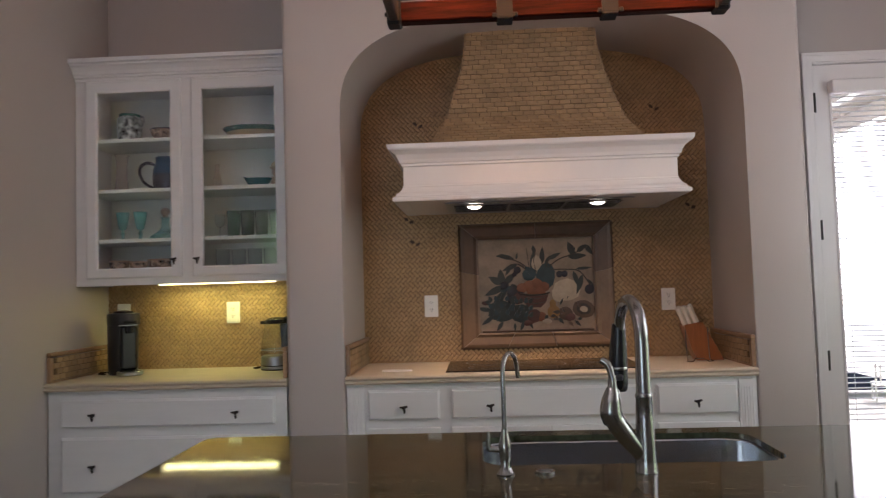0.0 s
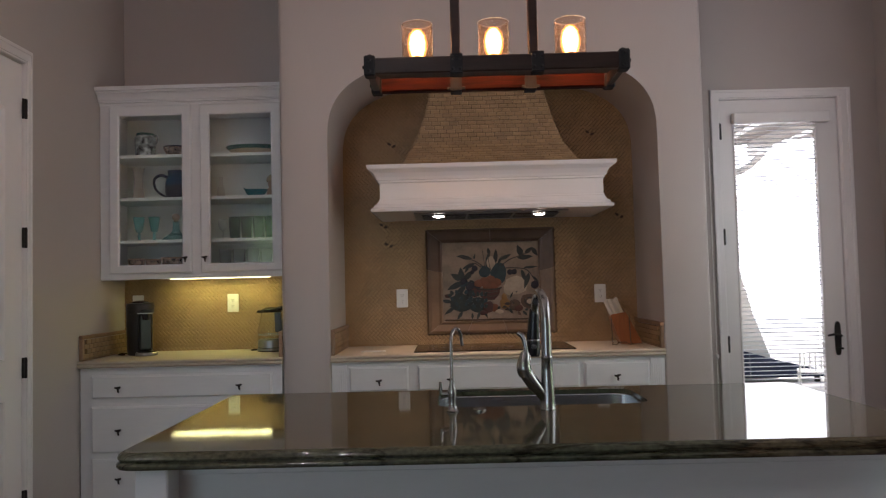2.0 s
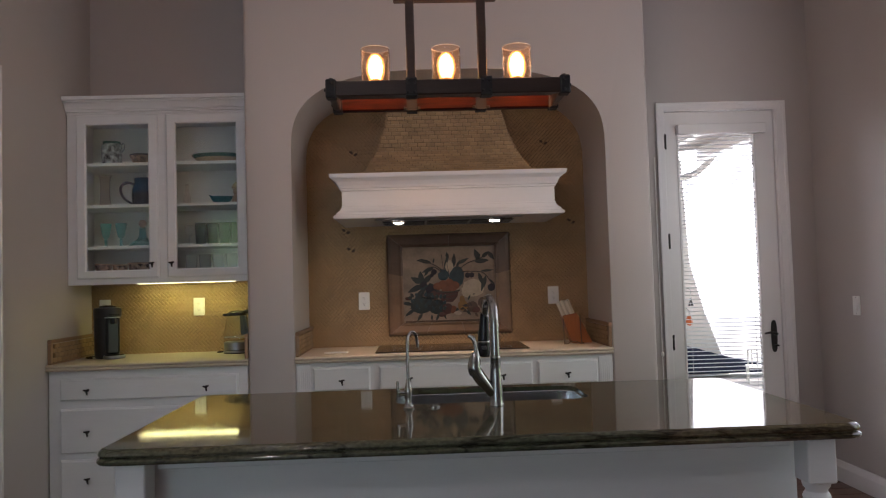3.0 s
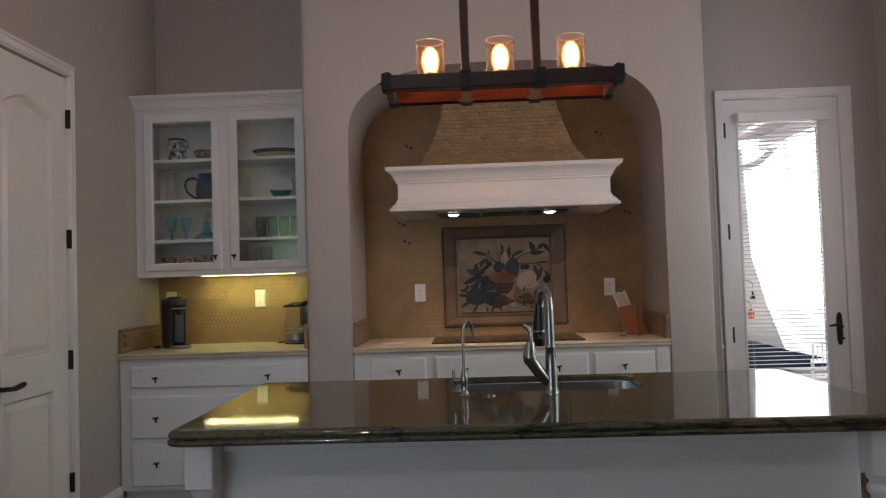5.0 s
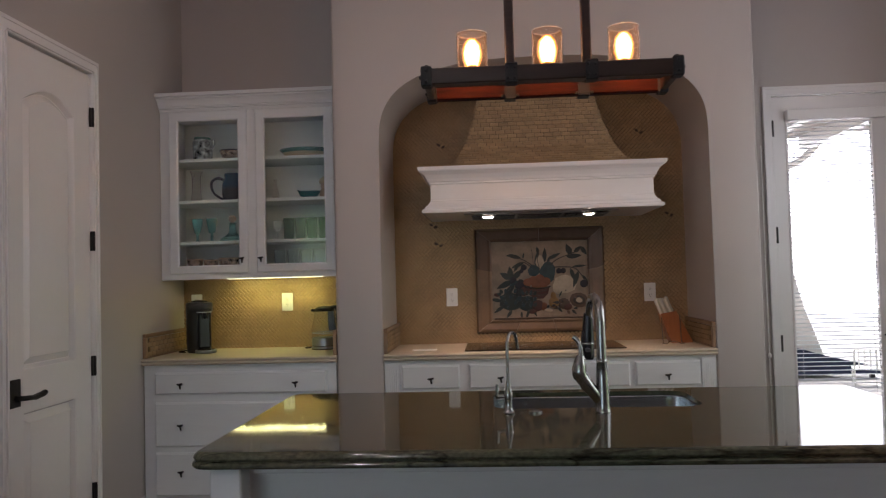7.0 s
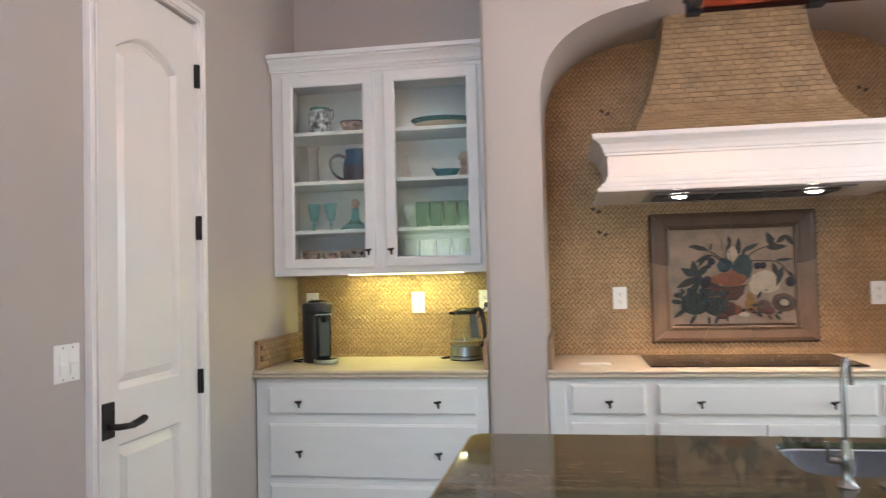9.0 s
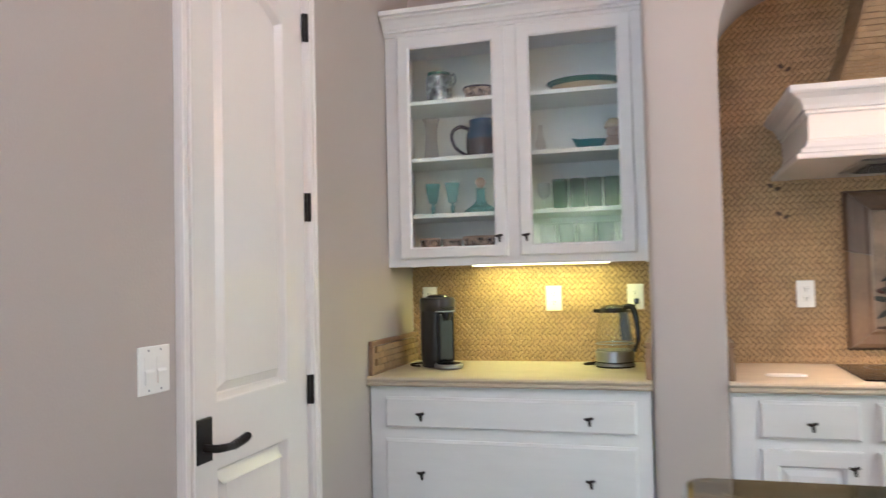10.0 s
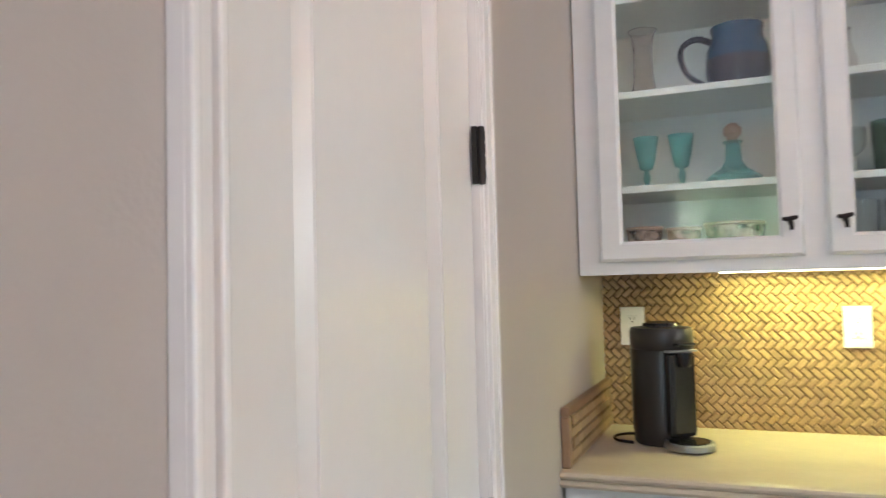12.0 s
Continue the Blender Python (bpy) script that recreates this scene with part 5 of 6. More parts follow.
card = thing("spoon_rest", (-0.43, 3.62, 0.9155), "flat white spoon rest lying on the cooking counter", "spoon rest")
bm = prism(rounded(-0.5, -0.355, 3.59, 3.645, 0.02), 0.9157, 0.922, "z")
bmesh.ops.bevel(bm, geom=[e for e in bm.edges if all(v.co.z > 0.921 for v in e.verts)], offset=0.003, segments=2, affect="EDGES")
part("dish", bm, PLATE, card)

# ---- things in the wall cabinet ----
TEAL = material("teal_glass", (0.35, 0.75, 0.72), 0.05, transmission=0.75, var=0.1, bump=0.1, ior=1.2)
GREENGLASS = material("green_glass", (0.3, 0.45, 0.38), 0.08, transmission=0.92, var=0.2, bump=0.15, ior=1.25)
CLEAR = material("clear_tableware_glass", (0.9, 0.95, 0.93), 0.03, transmission=0.9, var=0.0, bump=0.1, ior=1.25)
ROSE = material("rose_glass", (0.93, 0.9, 0.88), 0.03, transmission=0.95, var=0.1, bump=0.1, ior=1.2)
COBALT = material("cobalt_glaze", (0.008, 0.055, 0.115), 0.12, var=0.35, scale=20, bump=0.05)
DARKGLAZE = material("dark_glaze", (0.02, 0.022, 0.035), 0.15, var=0.3, scale=20, bump=0.05)
PATTERN = material("patterned_ceramic", (0.27, 0.31, 0.29), 0.2, var=2.2, scale=38, fine=70, bump=0.03)
BROWNPAT = material("brown_patterned_ceramic", (0.27, 0.2, 0.15), 0.25, var=2.6, scale=42, fine=80, bump=0.03)
GREENGLAZE = material("green_glaze", (0.03, 0.12, 0.09), 0.15, var=0.3, scale=20, bump=0.05)
CREAMGLAZE = material("cream_glaze", (0.5, 0.42, 0.26), 0.25, var=0.2, scale=20, bump=0.05)
TEALGLAZE = material("teal_glaze", (0.03, 0.16, 0.17), 0.2, var=0.3, scale=20, bump=0.05)
TANPOT = material("tan_pottery", (0.4, 0.29, 0.2), 0.5, var=0.4, scale=25, bump=0.1)
S1, S2, S3, S0 = 1.6065, 1.8625, 2.1225, 1.4055


def shell(profile, wall=0.003):
    """Closes an outer (radius, height) profile with an inner wall."""
    return profile + [(max(r - wall, 0.0), max(h, profile[0][1] + wall)) for r, h in profile[::-1]]


jar = thing("ceramic_jar", (-1.848, 3.86, S3), "blue and white patterned ceramic jar on a cabinet shelf", "jar")
part("jar_body", lathe([(0, 0), (0.05, 0.0), (0.06, 0.008), (0.062, 0.128), (0.055, 0.138), (0.05, 0.142)], (-1.848, 3.86, S3), 28), PATTERN, jar, smooth=True)
part("rim", lathe([(0.049, 0.14), (0.054, 0.144), (0.054, 0.154), (0.047, 0.154)], (-1.848, 3.86, S3), 28), GREENGLAZE, jar, smooth=True)
part("handle", tube([(-1.79, 3.85, S3 + 0.13), (-1.77, 3.845, S3 + 0.14), (-1.765, 3.845, S3 + 0.11), (-1.785, 3.85, S3 + 0.08)], 0.006, 8), PATTERN, jar, smooth=True)
bowl = thing("bowl", (-1.655, 3.85, S3), "small brown patterned bowl on a cabinet shelf", "bowl")
part("bowl_body", lathe(shell([(0, 0), (0.045, 0), (0.058, 0.02), (0.07, 0.05), (0.073, 0.062)]), (-1.655, 3.85, S3), 28), BROWNPAT, bowl, smooth=True)
part("rim", lathe([(0.0735, 0.058), (0.0755, 0.062), (0.073, 0.066)], (-1.655, 3.85, S3), 28), DARKGLAZE, bowl, smooth=True)
vase = thing("glass_vase", (-1.888, 3.85, S2), "tall clear rose-tinted glass vase on a cabinet shelf", "vase")
part("vase_body", lathe(shell([(0, 0), (0.034, 0.0), (0.036, 0.01), (0.028, 0.06), (0.026, 0.14), (0.032, 0.185), (0.04, 0.198)]), (-1.888, 3.85, S2), 24), ROSE, vase, smooth=True)
pit = thing("pitcher", (-1.638, 3.86, S2), "cobalt blue stoneware pitcher with a dark lower half", "pitcher")
part("lower_body", lathe([(0, 0), (0.066, 0), (0.076, 0.008), (0.084, 0.05), (0.083, 0.085)], (-1.638, 3.86, S2), 28), DARKGLAZE, pit, "dark glazed lower half", True)
part("upper_body", lathe([(0.083, 0.0845), (0.081, 0.11), (0.07, 0.135), (0.066, 0.15), (0.069, 0.175), (0.064, 0.175), (0.061, 0.15)], (-1.638, 3.86, S2), 28), COBALT, pit, "cobalt blue upper half", True)
part("handle", tube([(-1.7, 3.85, S2 + 0.135), (-1.74, 3.84, S2 + 0.15), (-1.775, 3.835, S2 + 0.135), (-1.785, 3.835, S2 + 0.1), (-1.765, 3.837, S2 + 0.05), (-1.715, 3.845, S2 + 0.015)], [0.009, 0.009, 0.0085, 0.008, 0.0075, 0.007], 10), DARKGLAZE, pit, smooth=True)


def goblet(x, mat=TEAL):
    g = thing("goblet", (x, 3.86, S1), "teal glass goblet on a cabinet shelf", "glass", "glassware")
    part("bowl", lathe(shell([(0.006, 0.055), (0.02, 0.062), (0.026, 0.09), (0.036, 0.15)], 0.0025), (x, 3.86, S1), 20), mat, g, smooth=True)
    part("stem", lathe([(0.03, 0), (0.031, 0.003), (0.012, 0.008), (0.007, 0.02), (0.011, 0.035), (0.006, 0.056), (0, 0.056)], (x, 3.86, S1), 20), mat, g, smooth=True)


goblet(-1.89)
goblet(-1.795)
dec = thing("decanter", (-1.66, 3.86, S1), "wide-based teal glass ship decanter with a round stopper", "decanter")
part("flask", lathe([(0, 0), (0.078, 0), (0.084, 0.008), (0.07, 0.022), (0.035, 0.045), (0.022, 0.065), (0.019, 0.11), (0.026, 0.118), (0.02, 0.12)], (-1.66, 3.86, S1), 28), TEAL, dec, smooth=True)
part("stopper", lathe([(0.012, 0.118), (0.014, 0.126), (0.024, 0.14), (0.024, 0.155), (0.012, 0.168), (0, 0.17)], (-1.66, 3.86, S1), 20), TANPOT, dec, "pale round stopper", True)
for x, wide, high in ((-1.9, 0.05, 0.094), (-1.795, 0.046, 0.088), (-1.665, 0.078, 0.096)):
    c = thing("bowl", (x, 3.84, S0), "tan pottery bowl with a dark patterned side on the cabinet floor", "bowl", "pottery bowls")
    part("bowl_body", lathe(shell([(0, 0), (wide * 0.6, 0), (wide * 0.8, high * 0.3), (wide * 0.95, high * 0.7), (wide, high)]), (x, 3.84, S0), 28), BROWNPAT, c, smooth=True)
    part("rim", lathe([(wide - 0.001, high - 0.008), (wide + 0.002, high - 0.004), (wide + 0.001, high + 0.002), (wide - 0.004, high)], (x, 3.84, S0), 28), TANPOT, c, "pale tan rim", True)
pl = thing("platter", (-1.18, 3.87, S3), "oval green-rimmed serving platter on the top shelf", "platter")
part("dish", lathe([(0, 0), (0.09, 0), (0.11, 0.008), (0.145, 0.034)], (-1.18, 3.87, S3), 36, 0.75), CREAMGLAZE, pl, smooth=True)
part("rim", lathe([(0.143, 0.033), (0.166, 0.052), (0.164, 0.056), (0.14, 0.038)], (-1.18, 3.87, S3), 36, 0.75), GREENGLAZE, pl, "dark green rim", True)
sb = thing("sauce_boat", (-1.16, 3.85, S2), "small teal sauce boat on a cabinet shelf", "sauce boat")
bm = lathe(shell([(0, 0), (0.04, 0), (0.058, 0.02), (0.078, 0.048)]), (-1.16, 3.85, S2), 24, 0.55)
for v in bm.verts:
    if v.co.x < -1.2:
        v.co.z += (-1.2 - v.co.x) * 0.35
part("boat", bm, TEALGLAZE, sb, smooth=True)
pot = thing("pottery_jar", (-1.055, 3.86, S2), "small tan stacked pottery jar with a domed lid", "jar")
part("jar_body", lathe([(0, 0), (0.032, 0), (0.038, 0.018), (0.034, 0.05), (0.024, 0.062), (0.032, 0.075), (0.03, 0.098)], (-1.055, 3.86, S2), 22), TANPOT, pot, smooth=True)
part("lid", lathe([(0.038, 0.097), (0.041, 0.105), (0.033, 0.125), (0.018, 0.138), (0, 0.14)], (-1.055, 3.86, S2), 22), CREAMGLAZE, pot, smooth=True)
bt = thing("glass_bottle", (-1.375, 3.85, S2), "small rose-tinted glass bottle on a cabinet shelf", "bottle")
part("bottle_body", lathe([(0, 0), (0.022, 0), (0.024, 0.05), (0.012, 0.08), (0.009, 0.12), (0.012, 0.13), (0.008, 0.13)], (-1.375, 3.85, S2), 18), ROSE, bt, smooth=True)
for x in (-1.295, -1.22, -1.145, -1.07):
    t = thing("tumbler", (x, 3.86, S1), "dark green ribbed glass tumbler on a cabinet shelf", "glass", "green tumblers")
    part("tumbler_body", lathe(shell([(0, 0), (0.03, 0), (0.031, 0.004), (0.036, 0.138)], 0.003), (x, 3.86, S1), 14), GREENGLASS, t, smooth=True)
t = thing("wine_glass", (-1.368, 3.86, S1), "clear stemmed wine glass on a cabinet shelf", "glass", "glassware")
part("bowl", lathe(shell([(0.005, 0.055), (0.02, 0.065), (0.028, 0.09), (0.026, 0.125)], 0.002), (-1.368, 3.86, S1), 20), CLEAR, t, smooth=True)
part("stem", lathe([(0.028, 0), (0.028, 0.002), (0.005, 0.006), (0.004, 0.056), (0, 0.056)], (-1.368, 3.86, S1), 20), CLEAR, t, smooth=True)
for x in (-1.355, -1.27, -1.185, -1.1, -1.015):
    t = thing("clear_tumbler", (x, 3.86, S0), "clear glass tumbler on the cabinet floor", "glass", "clear tumblers")
    part("tumbler_body", lathe(shell([(0, 0), (0.03, 0), (0.031, 0.008), (0.037, 0.14)], 0.003), (x, 3.86, S0), 18), CLEAR, t, smooth=True)

# ---- ceiling downlights behind the walker ----
DOWN = material("downlight_glow", (1, 1, 1), 0.5, var=0.0, bump=0.0, emission=(0.95, 0.97, 1.0), strength=30)
for x, y in ((-1.0, 0.2), (-1.0, -1.6), (-2.8, -1.7)):
    d = thing("recessed_light", (x, y, TOP), "small round recessed ceiling light", "light", "ceiling lights")
    part("trim_ring", lathe([(0.075, 0), (0.075, -0.006), (0.055, -0.008), (0.05, 0.0)], (x, y, TOP), 28), WHITE, d, smooth=True)
    part("lens", lathe([(0.05, -0.002), (0.035, -0.012), (0, -0.016)], (x, y, TOP), 24), DOWN, d, "glowing lens", True)
    lamp("downlight", "POINT", pose(x, y, TOP - 0.07), 24, (1.0, 0.93, 0.94), "ceiling downlight", radius=0.03)

# ---- patio and garden outside ----
single("ground", box((-60, -60, -0.45), (60, 80, -0.25)), PATIO, "pale ground round the house", "ground", "structure")
single("patio_floor", box((0.2, 4.1, -0.2), (14, 23.9, -0.03)), PATIO, "pale concrete patio floor", "pavement", "structure")
roof = thing("patio_roof", (3, 6, 2.7), "white timber patio roof with beams outside the door", "roof")
DECK = material("weathered_roof_boards", (0.42, 0.38, 0.36), 0.8, var=0.3, bump=0.2)
part("roof_deck", prism([(0.3, 4.105), (5.0, 4.105), (5.0, 6.6), (0.3, 9.0)], 2.74, 2.82, "z"), DECK, roof)
for i in range(6):
    x = 1.4 + i * 0.62
    part("rafter", box((x, 4.105, 2.6), (x + 0.09, 8.9 - (x - 0.3) * 0.51, 2.7395)), WHITE, roof)
gt = thing("rain_gutter", (3.0, 8.0, 2.55), "pale rain pipe bending under the patio roof edge", "gutter")
part("pipe", tube([(2.6, 8.0, 2.42), (3.1, 7.9, 2.47), (3.35, 7.85, 2.5), (3.45, 7.6, 2.6), (3.46, 7.2, 2.745)], 0.04, 10), WHITE, gt, smooth=True)
# sloped outline copies a sun-and-shade edge, not a batter of the wall
pier = thing("sun_edge_wall", (3.0, 9.2, 0), "tan stucco wall end cut to the slanting sunlight edge beside the patio", "wall")
part("wall_body", prism([(1.5, -0.25), (4.34, -0.25), (3.98, 0.75), (3.78, 1.5), (3.72, 2.9), (1.5, 2.9)], 9.2, 9.5, "y"), STUCCO, pier)
FEEDER = material("orange_feeder_plastic", (0.7, 0.16, 0.03), 0.4, var=0.2)
for x, z, mat, label in ((3.63, 0.92, BRONZE, "small dark wind bell hanging by the patio"), (3.6, 0.66, FEEDER, "small orange hanging feeder by the patio")):
    b = thing("wind_bell", (x, 8.8, z), label, "bell")
    part("bell", lathe([(0.032, 0), (0.028, 0.025), (0.014, 0.055), (0.009, 0.1), (0, 0.11)] if mat == BRONZE else [(0, 0), (0.034, 0.012), (0.042, 0.05), (0.036, 0.1), (0.02, 0.125), (0, 0.14)], (x, 8.8, z), 14), mat, b, smooth=True)
    part("bracket", tube([(x, 8.8, z + 0.14), (x, 8.8, z + 0.2), (x, 8.95, z + 0.23), (x, 9.21, z + 0.23)], 0.003, 6), BRONZE, b)


def patio_chair(x, y, turn):
    c = thing("patio_chair", (x, y, -0.03), "pale metal patio chair with a slatted back", "chair", "patio chairs")
    m = pose(x, y, -0.03, 0, 0, turn) @ Matrix.Diagonal((0.75, 0.75, 0.45, 1))
    def put(name, bm):
        bm.transform(m)
        part(name, bm, PLATE, c)
    put("seat", box((-0.24, -0.24, 0.42), (0.24, 0.24, 0.45), 0.01))
    for sx in (-0.22, 0.22):
        put("leg", tube([(sx, -0.22, 0), (sx, -0.22, 0.42)], 0.014, 8))
        put("leg", tube([(sx, 0.24, 0), (sx, 0.22, 0.42), (sx, 0.3, 0.95)], 0.014, 8))
    put("top_rail", tube([(-0.22, 0.3, 0.95), (0.22, 0.3, 0.95)], 0.014, 8))
    for i in range(5):
        put("back_slat", box((-0.17 + i * 0.08, 0.245, 0.46), (-0.15 + i * 0.08, 0.26, 0.95)))


patio_chair(4.3, 8.3, 160)
# navy wedge on short legs, standing in for the slanting patio shadow
SHADOWNAVY = material("navy_shadow", (0.018, 0.026, 0.06), 0.8, var=0.3, bump=0.2)
shadow_mass = thing("shadow_wedge", (3.4, 8.95, -0.03), "added low navy wedge shaped as the shadow on the patio", "lounger")
part("wedge", prism([(2.5, 0.04), (4.7, 0.04), (4.7, 0.1), (4.1, 0.24), (3.7, 0.36), (2.5, 0.42)], 8.75, 9.18, "y"), SHADOWNAVY, shadow_mass)
for x in (2.56, 3.5, 4.55):
    part("leg", box((x, 8.8, -0.03), (x + 0.05, 8.85, 0.0395)), BRONZE, shadow_mass)
# emissive card that stands in for the overbright outdoors
SKYCARD = material("glowing_distance", (0.9, 0.92, 0.95), 1.0, var=0.0, bump=0.0, emission=(0.96, 0.98, 1.0), strength=7)
single("backdrop", box((-14, 24, -0.25), (26, 24.1, 16)), SKYCARD, "glowing card in place of the bright distance beyond the patio", "backdrop", "structure")


def foliage_material():
    m = material("glowing_garden", (0.1, 0.2, 0.07), 1.0, var=0.6, scale=2.2, fine=9, bump=0.0)
    nt = m.node_tree
    b = nt.nodes["Principled BSDF"]
    ramp = nt.nodes.new("ShaderNodeValToRGB")
    noise_node = nt.nodes.new("ShaderNodeTexNoise")
    noise_node.inputs["Scale"].default_value = 1.6
    noise_node.inputs["Detail"].default_value = 8
    geo = nt.nodes.new("ShaderNodeNewGeometry")
    nt.links.new(geo.outputs["Position"], noise_node.inputs["Vector"])
    nt.links.new(noise_node.outputs["Fac"], ramp.inputs["Fac"])
    e = ramp.color_ramp.elements
    e[0].position, e[0].color = 0.38, (0.012, 0.035, 0.01, 1)
    e[1].position, e[1].color = 0.64, (1.5, 1.65, 1.3, 1)
    mid = ramp.color_ramp.elements.new(0.5)
    mid.color = (0.14, 0.25, 0.1, 1)
    nt.links.new(ramp.outputs["Color"], b.inputs["Emission Color"])
    b.inputs["Emission Strength"].default_value = 3.2
    return m


# emissive garden cards: sunlight on the leaves is part of their glow
GARDEN = foliage_material()
single("backdrop", box((-14, -12.1, -0.25), (10, -12, 7)), GARDEN, "glowing card of a sunlit green garden beyond the windows", "backdrop", "structure")
single("backdrop", box((10, -12, -0.25), (10.1, 3, 7)), GARDEN, "glowing green garden card added beyond the side window", "backdrop", "structure")

# ---- tiles, bricks and planks ----
TW, GAP = 0.0187, 0.0026


def tile_mesh(name, length, width, deep, chamfer, mat):
    """A small bevelled tile lying in x, z with its face to -y and its middle at the origin."""
    a, b = length / 2, width / 2
    vs = [(x, deep / 2, z) for x, z in ((-a, -b), (a, -b), (a, b), (-a, b))]
    vs += [(x, -deep / 2 + chamfer, z) for x, z in ((-a, -b), (a, -b), (a, b), (-a, b))]
    a, b = a - chamfer, b - chamfer
    vs += [(x, -deep / 2, z) for x, z in ((-a, -b), (a, -b), (a, b), (-a, b))]
    fs = []
    for k in (0, 4):
        for i in range(4):
            j = (i + 1) % 4
            fs.append((k + i, k + j, k + 4 + j, k + 4 + i))
    fs.append((8, 9, 10, 11))
    me = bpy.data.meshes.new(name)
    me.from_pydata(vs, [], fs)
    me.materials.append(mat)
    return me


def joined(name, mesh, matrices, mat, parent, label):
    """Many copies of a small mesh as one stuff part."""
    n = len(mesh.vertices)
    co = np.array([tuple(v.co) for v in mesh.vertices])
    co = np.hstack([co, np.ones((n, 1))])
    at = ORIGIN[parent.name]
    vs, fs = [], []
    faces = [tuple(p.vertices) for p in mesh.polygons]
    for k, m in enumerate(matrices):
        w = co @ np.array(m).T
        vs.extend((p[0] - at.x, p[1] - at.y, p[2] - at.z) for p in w)
        fs.extend(tuple(i + k * n for i in f) for f in faces)
    me = bpy.data.meshes.new(name)
    me.from_pydata(vs, [], fs)
    me.materials.append(mat)
    ob = new(name, me)
    ob.parent = parent
    ORIGIN[ob.name] = at
    return tagged(ob, label, kind="stuff")


def pieces(name, mesh, matrices, parent):
    at = ORIGIN[parent.name]
    for m in matrices:
        ob = new(name, mesh)
        ob.parent = parent
        ob.matrix_basis = Matrix.Translation(-at) @ m


def herringbone(x0, x1, z0, z1, keep):
    """Middles and turns of 2:1 herringbone tiles set at 45 degrees."""
    out = []
    c, s = math.cos(math.pi / 4), math.sin(math.pi / 4)
    reach = int((abs(x1 - x0) + abs(z1 - z0)) / TW) + 4
    for a in range(-reach, reach):
        for b in range(-reach, reach):
            k = (a - b) % 4
            if k == 0:
                p, q, t = a + 1.0, b + 0.5, 0
            elif k == 3:
                p, q, t = a + 0.5, b + 1.0, 90
            else:
                continue
            x = (x0 + x1) / 2 + TW * (p * c + q * s)
            z = (z0 + z1) / 2 + TW * (q * c - p * s)
            if x0 < x < x1 and z0 < z < z1 and keep(x, z):
                out.append(pose(x, BY - 0.001 + random.uniform(-0.0007, 0.0007), z) @ Matrix.Rotation(radians(45 - t), 4, "Y") @ pose(0, 0, 0, random.uniform(-0.8, 0.8), 0, random.uniform(-0.8, 0.8)))
    return out


tile = tile_mesh("tile", 2 * TW - GAP, TW - GAP, 0.009, 0.003, TILE)
left = thing("splashback", (-1.49, BY, 0.915), "golden herringbone travertine splashback behind the coffee counter", "splashback", kind="structure")
part("grout_bed", box((LX + 0.002, BY + 0.0005, 0.9155), (-0.9165, BY + 0.0088, 1.369)), GROUT, left)
spots = herringbone(LX - 0.008, -0.905, 0.904, 1.374, lambda x, z: True)
near = sorted(spots, key=lambda m: abs(m.translation.x + 1.62))
pieces("tile", tile, near[:290], left)
joined("tile_field", tile, near[290:], TILE, left, "herringbone travertine tiles")


def in_arch(x, z):
    d = abs(x - CX) / (HALF + 0.014)
    if d >= 1:
        return False
    return z < 2.09 or z < 2.1 + 0.502 * (1 - d ** 2.9) ** (1 / 2.9)


def open_wall(x, z):
    return in_arch(x, z) and not (M0 + 0.01 < x < M1 - 0.01 and MZ0 + 0.01 < z < MZ1 - 0.01) and not (abs(x - HX) < 0.58 and 1.74 < z < 1.94) and not (abs(x - HX) < 0.3 and z > 1.9)


back = thing("splashback", (CX, BY, 0.915), "golden herringbone travertine wall of the cooking niche", "splashback", kind="structure")
part("grout_bed", box((CX - HALF - 0.03, BY + 0.0005, 0.9155), (CX + HALF + 0.03, BY + 0.0088, 2.62)), GROUT, back)
spots = herringbone(CX - HALF - 0.02, CX + HALF + 0.02, 0.904, 2.62, open_wall)
near = [m for m in spots if m.translation.x < -0.42 and m.translation.z < 1.2]
far = [m for m in spots if not (m.translation.x < -0.42 and m.translation.z < 1.2)]
pieces("tile", tile, near[:300], back)
joined("tile_field", tile, far + near[300:], TILE, back, "herringbone travertine tiles")
ACCENT = material("dark_accent_tile", (0.06, 0.035, 0.022), 0.4, var=0.3, bump=0.1)
for x, z in ((0.945, 2.246), (-0.361, 1.556), (1.116, 1.709), (-0.391, 1.68), (-0.33, 2.2)):
    for d in (-0.014, 0.016):
        bm = ball((0, 0, 0), 1, 1)
        bm.transform(pose(x + d, BY - 0.006, z - d * 0.5, 0, 40 if d < 0 else -25, 0) @ Matrix.Diagonal((0.016, 0.004, 0.009, 1)))
        part("accent", bm, ACCENT, back, "small dark leaf-shaped accent")

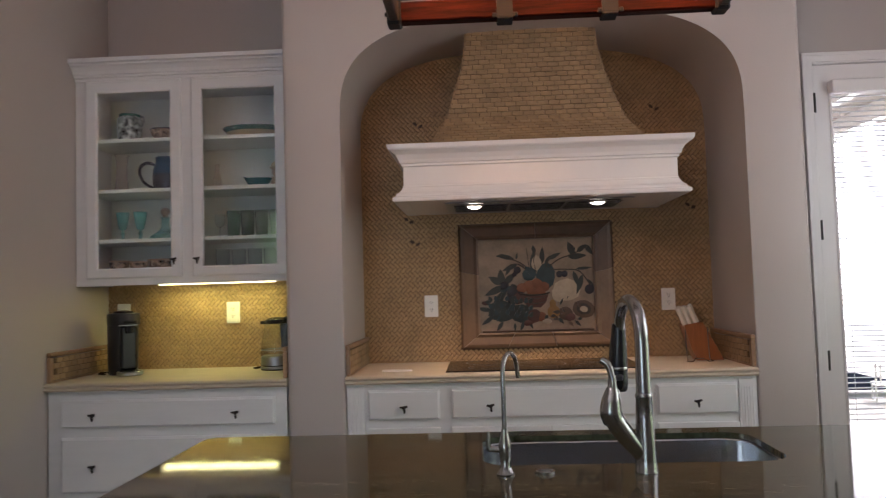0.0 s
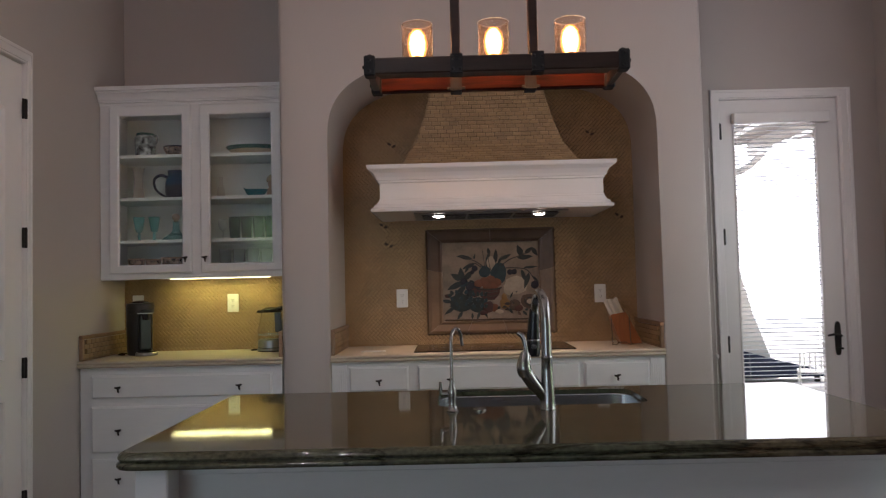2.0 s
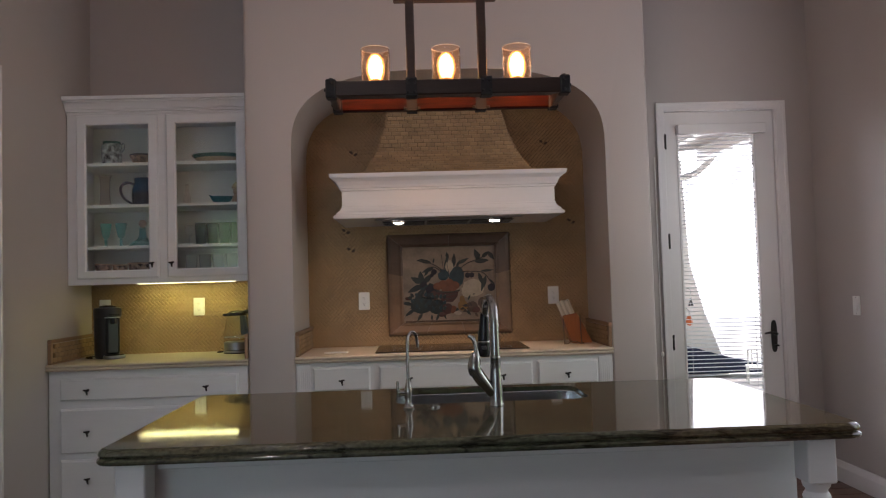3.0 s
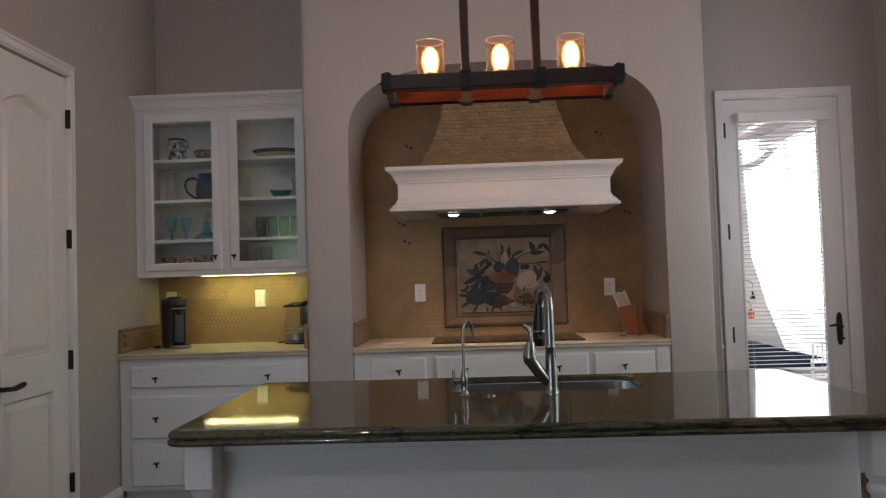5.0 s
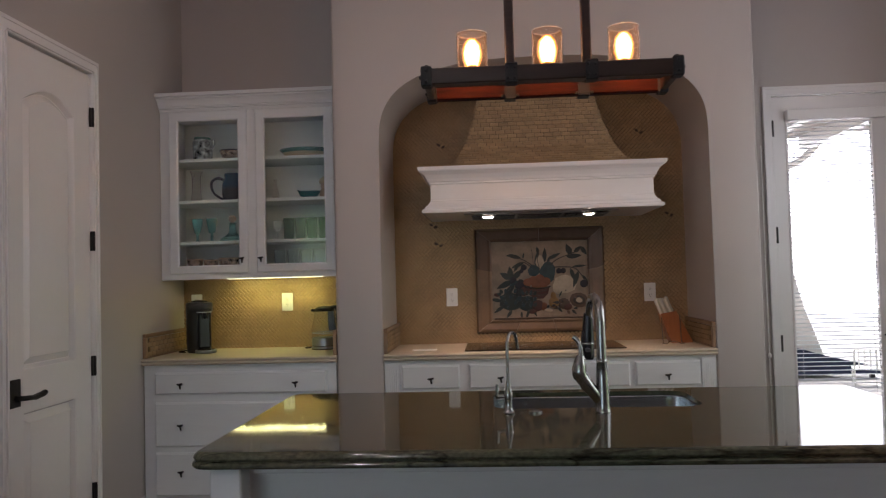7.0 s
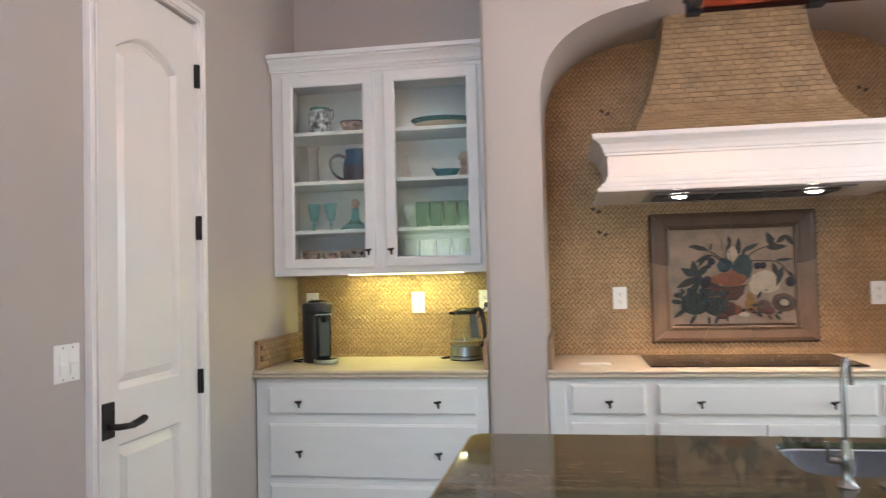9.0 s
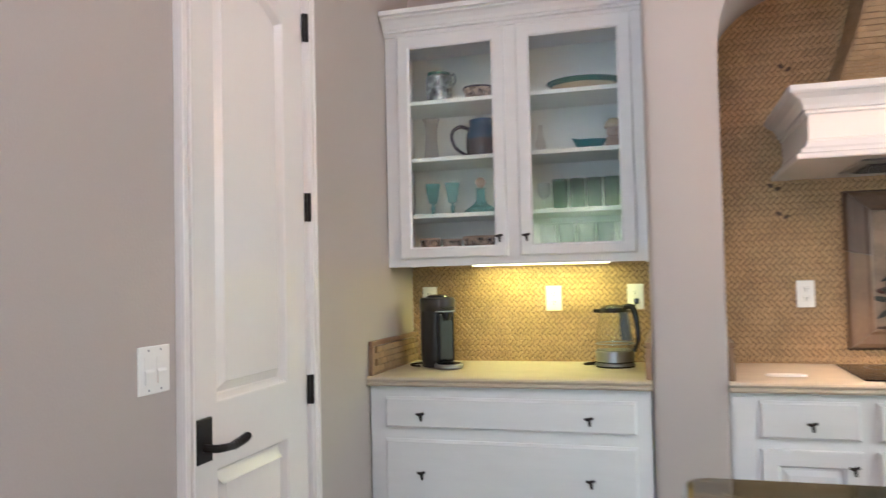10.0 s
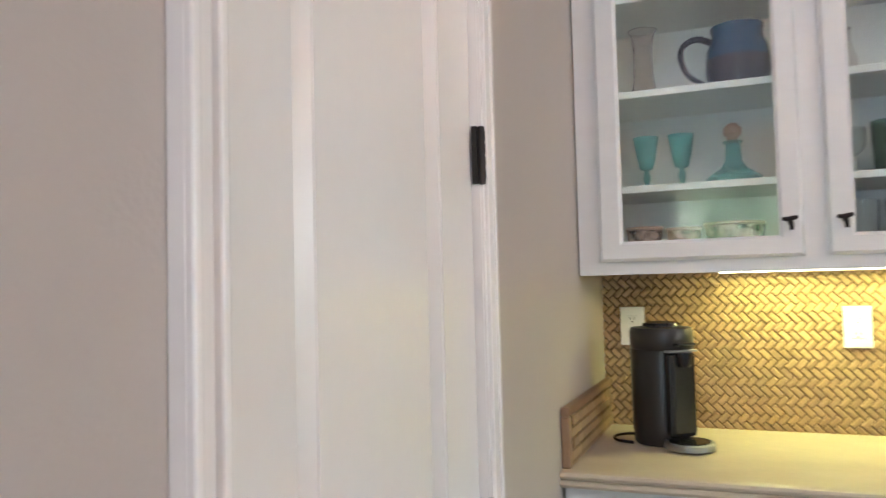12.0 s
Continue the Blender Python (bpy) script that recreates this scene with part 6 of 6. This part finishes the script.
brick = tile_mesh("brick", 0.0505, 0.0232, 0.009, 0.0018, BRICK)
HZ = [Z0 + (Z1 - Z0) * i / 400 for i in range(401)]
length, rows, last = 0.0, [], None
for i, z in enumerate(HZ):
    w, y = flare(i / 400)
    if last:
        length += math.hypot(z - last[0], y - last[1])
    last = (z, y)
    rows.append((length, z, y, w))
front, side = [], []
r = 0
s = 0.013
while s < length - 0.01:
    L, z, y, w = min(rows, key=lambda q: abs(q[0] - s))
    L2, z2, y2, w2 = min(rows, key=lambda q: abs(q[0] - s - 0.012))
    lean = math.degrees(math.atan2(y2 - y, max(z2 - z, 1e-4)))
    x = -w + (0.0265 if r % 2 == 0 else 0.0)
    while x - 0.02525 < w - 0.012:
        a, b = max(x - 0.02525, -w), min(x + 0.02525, w)
        if w - b < 0.0145:
            b = w
        if b - a > 0.008:
            front.append(pose(HX + (a + b) / 2, y - 0.0035 + random.uniform(-0.001, 0.001), z, -lean, 0, 0) @ Matrix.Diagonal(((b - a) / 0.0505, 1, 1, 1)))
        x += 0.053
    spread = math.degrees(math.atan2(w - w2, max(z2 - z, 1e-4)))
    for sg in (-1, 1):
        yy = y + 0.0265
        if r % 2:
            side.append(pose(HX + sg * (w + 0.0035), y + 0.013, z, 0, -sg * spread, 0) @ pose(0, 0, 0, 0, 0, 90 * sg) @ Matrix.Diagonal((0.48, 1, 1, 1)))
            yy = y + 0.053
        while yy < BY - 0.03:
            side.append(pose(HX + sg * (w + 0.0035), yy, z, 0, -sg * spread, 0) @ pose(0, 0, 0, 0, 0, 90 * sg))
            yy += 0.053
    s += 0.0256
    r += 1
pieces("brick", brick, front[:300], chimney)
joined("brick_field", brick, front[300:] + side, BRICK, chimney, "small split stone bricks")

planks = []
plank = tile_mesh("plank", 1.2, 0.125, 0.012, 0.002, FLOORWOOD)
row = 0
y = BACK + 0.065
while y < 4.1:
    x = FARX - 0.3 * (row % 4)
    while x < RX:
        a, b = max(x, FARX), min(x + 1.2, RX)
        if b - a > 0.1:
            planks.append(pose((a + b) / 2, y, -0.006, -90, 0, 0) @ Matrix.Diagonal(((b - a) / 1.2, 1, 1, 1)))
        x += 1.203
    y += 0.128
    row += 1
nearby = [m for m in planks if m.translation.x > 0.6 and m.translation.y > 0.5]
rest = [m for m in planks if not (m.translation.x > 0.6 and m.translation.y > 0.5)]
pieces("plank", plank, nearby, floor)
joined("plank_field", plank, rest, FLOORWOOD, floor, "dark reddish wood floor planks")
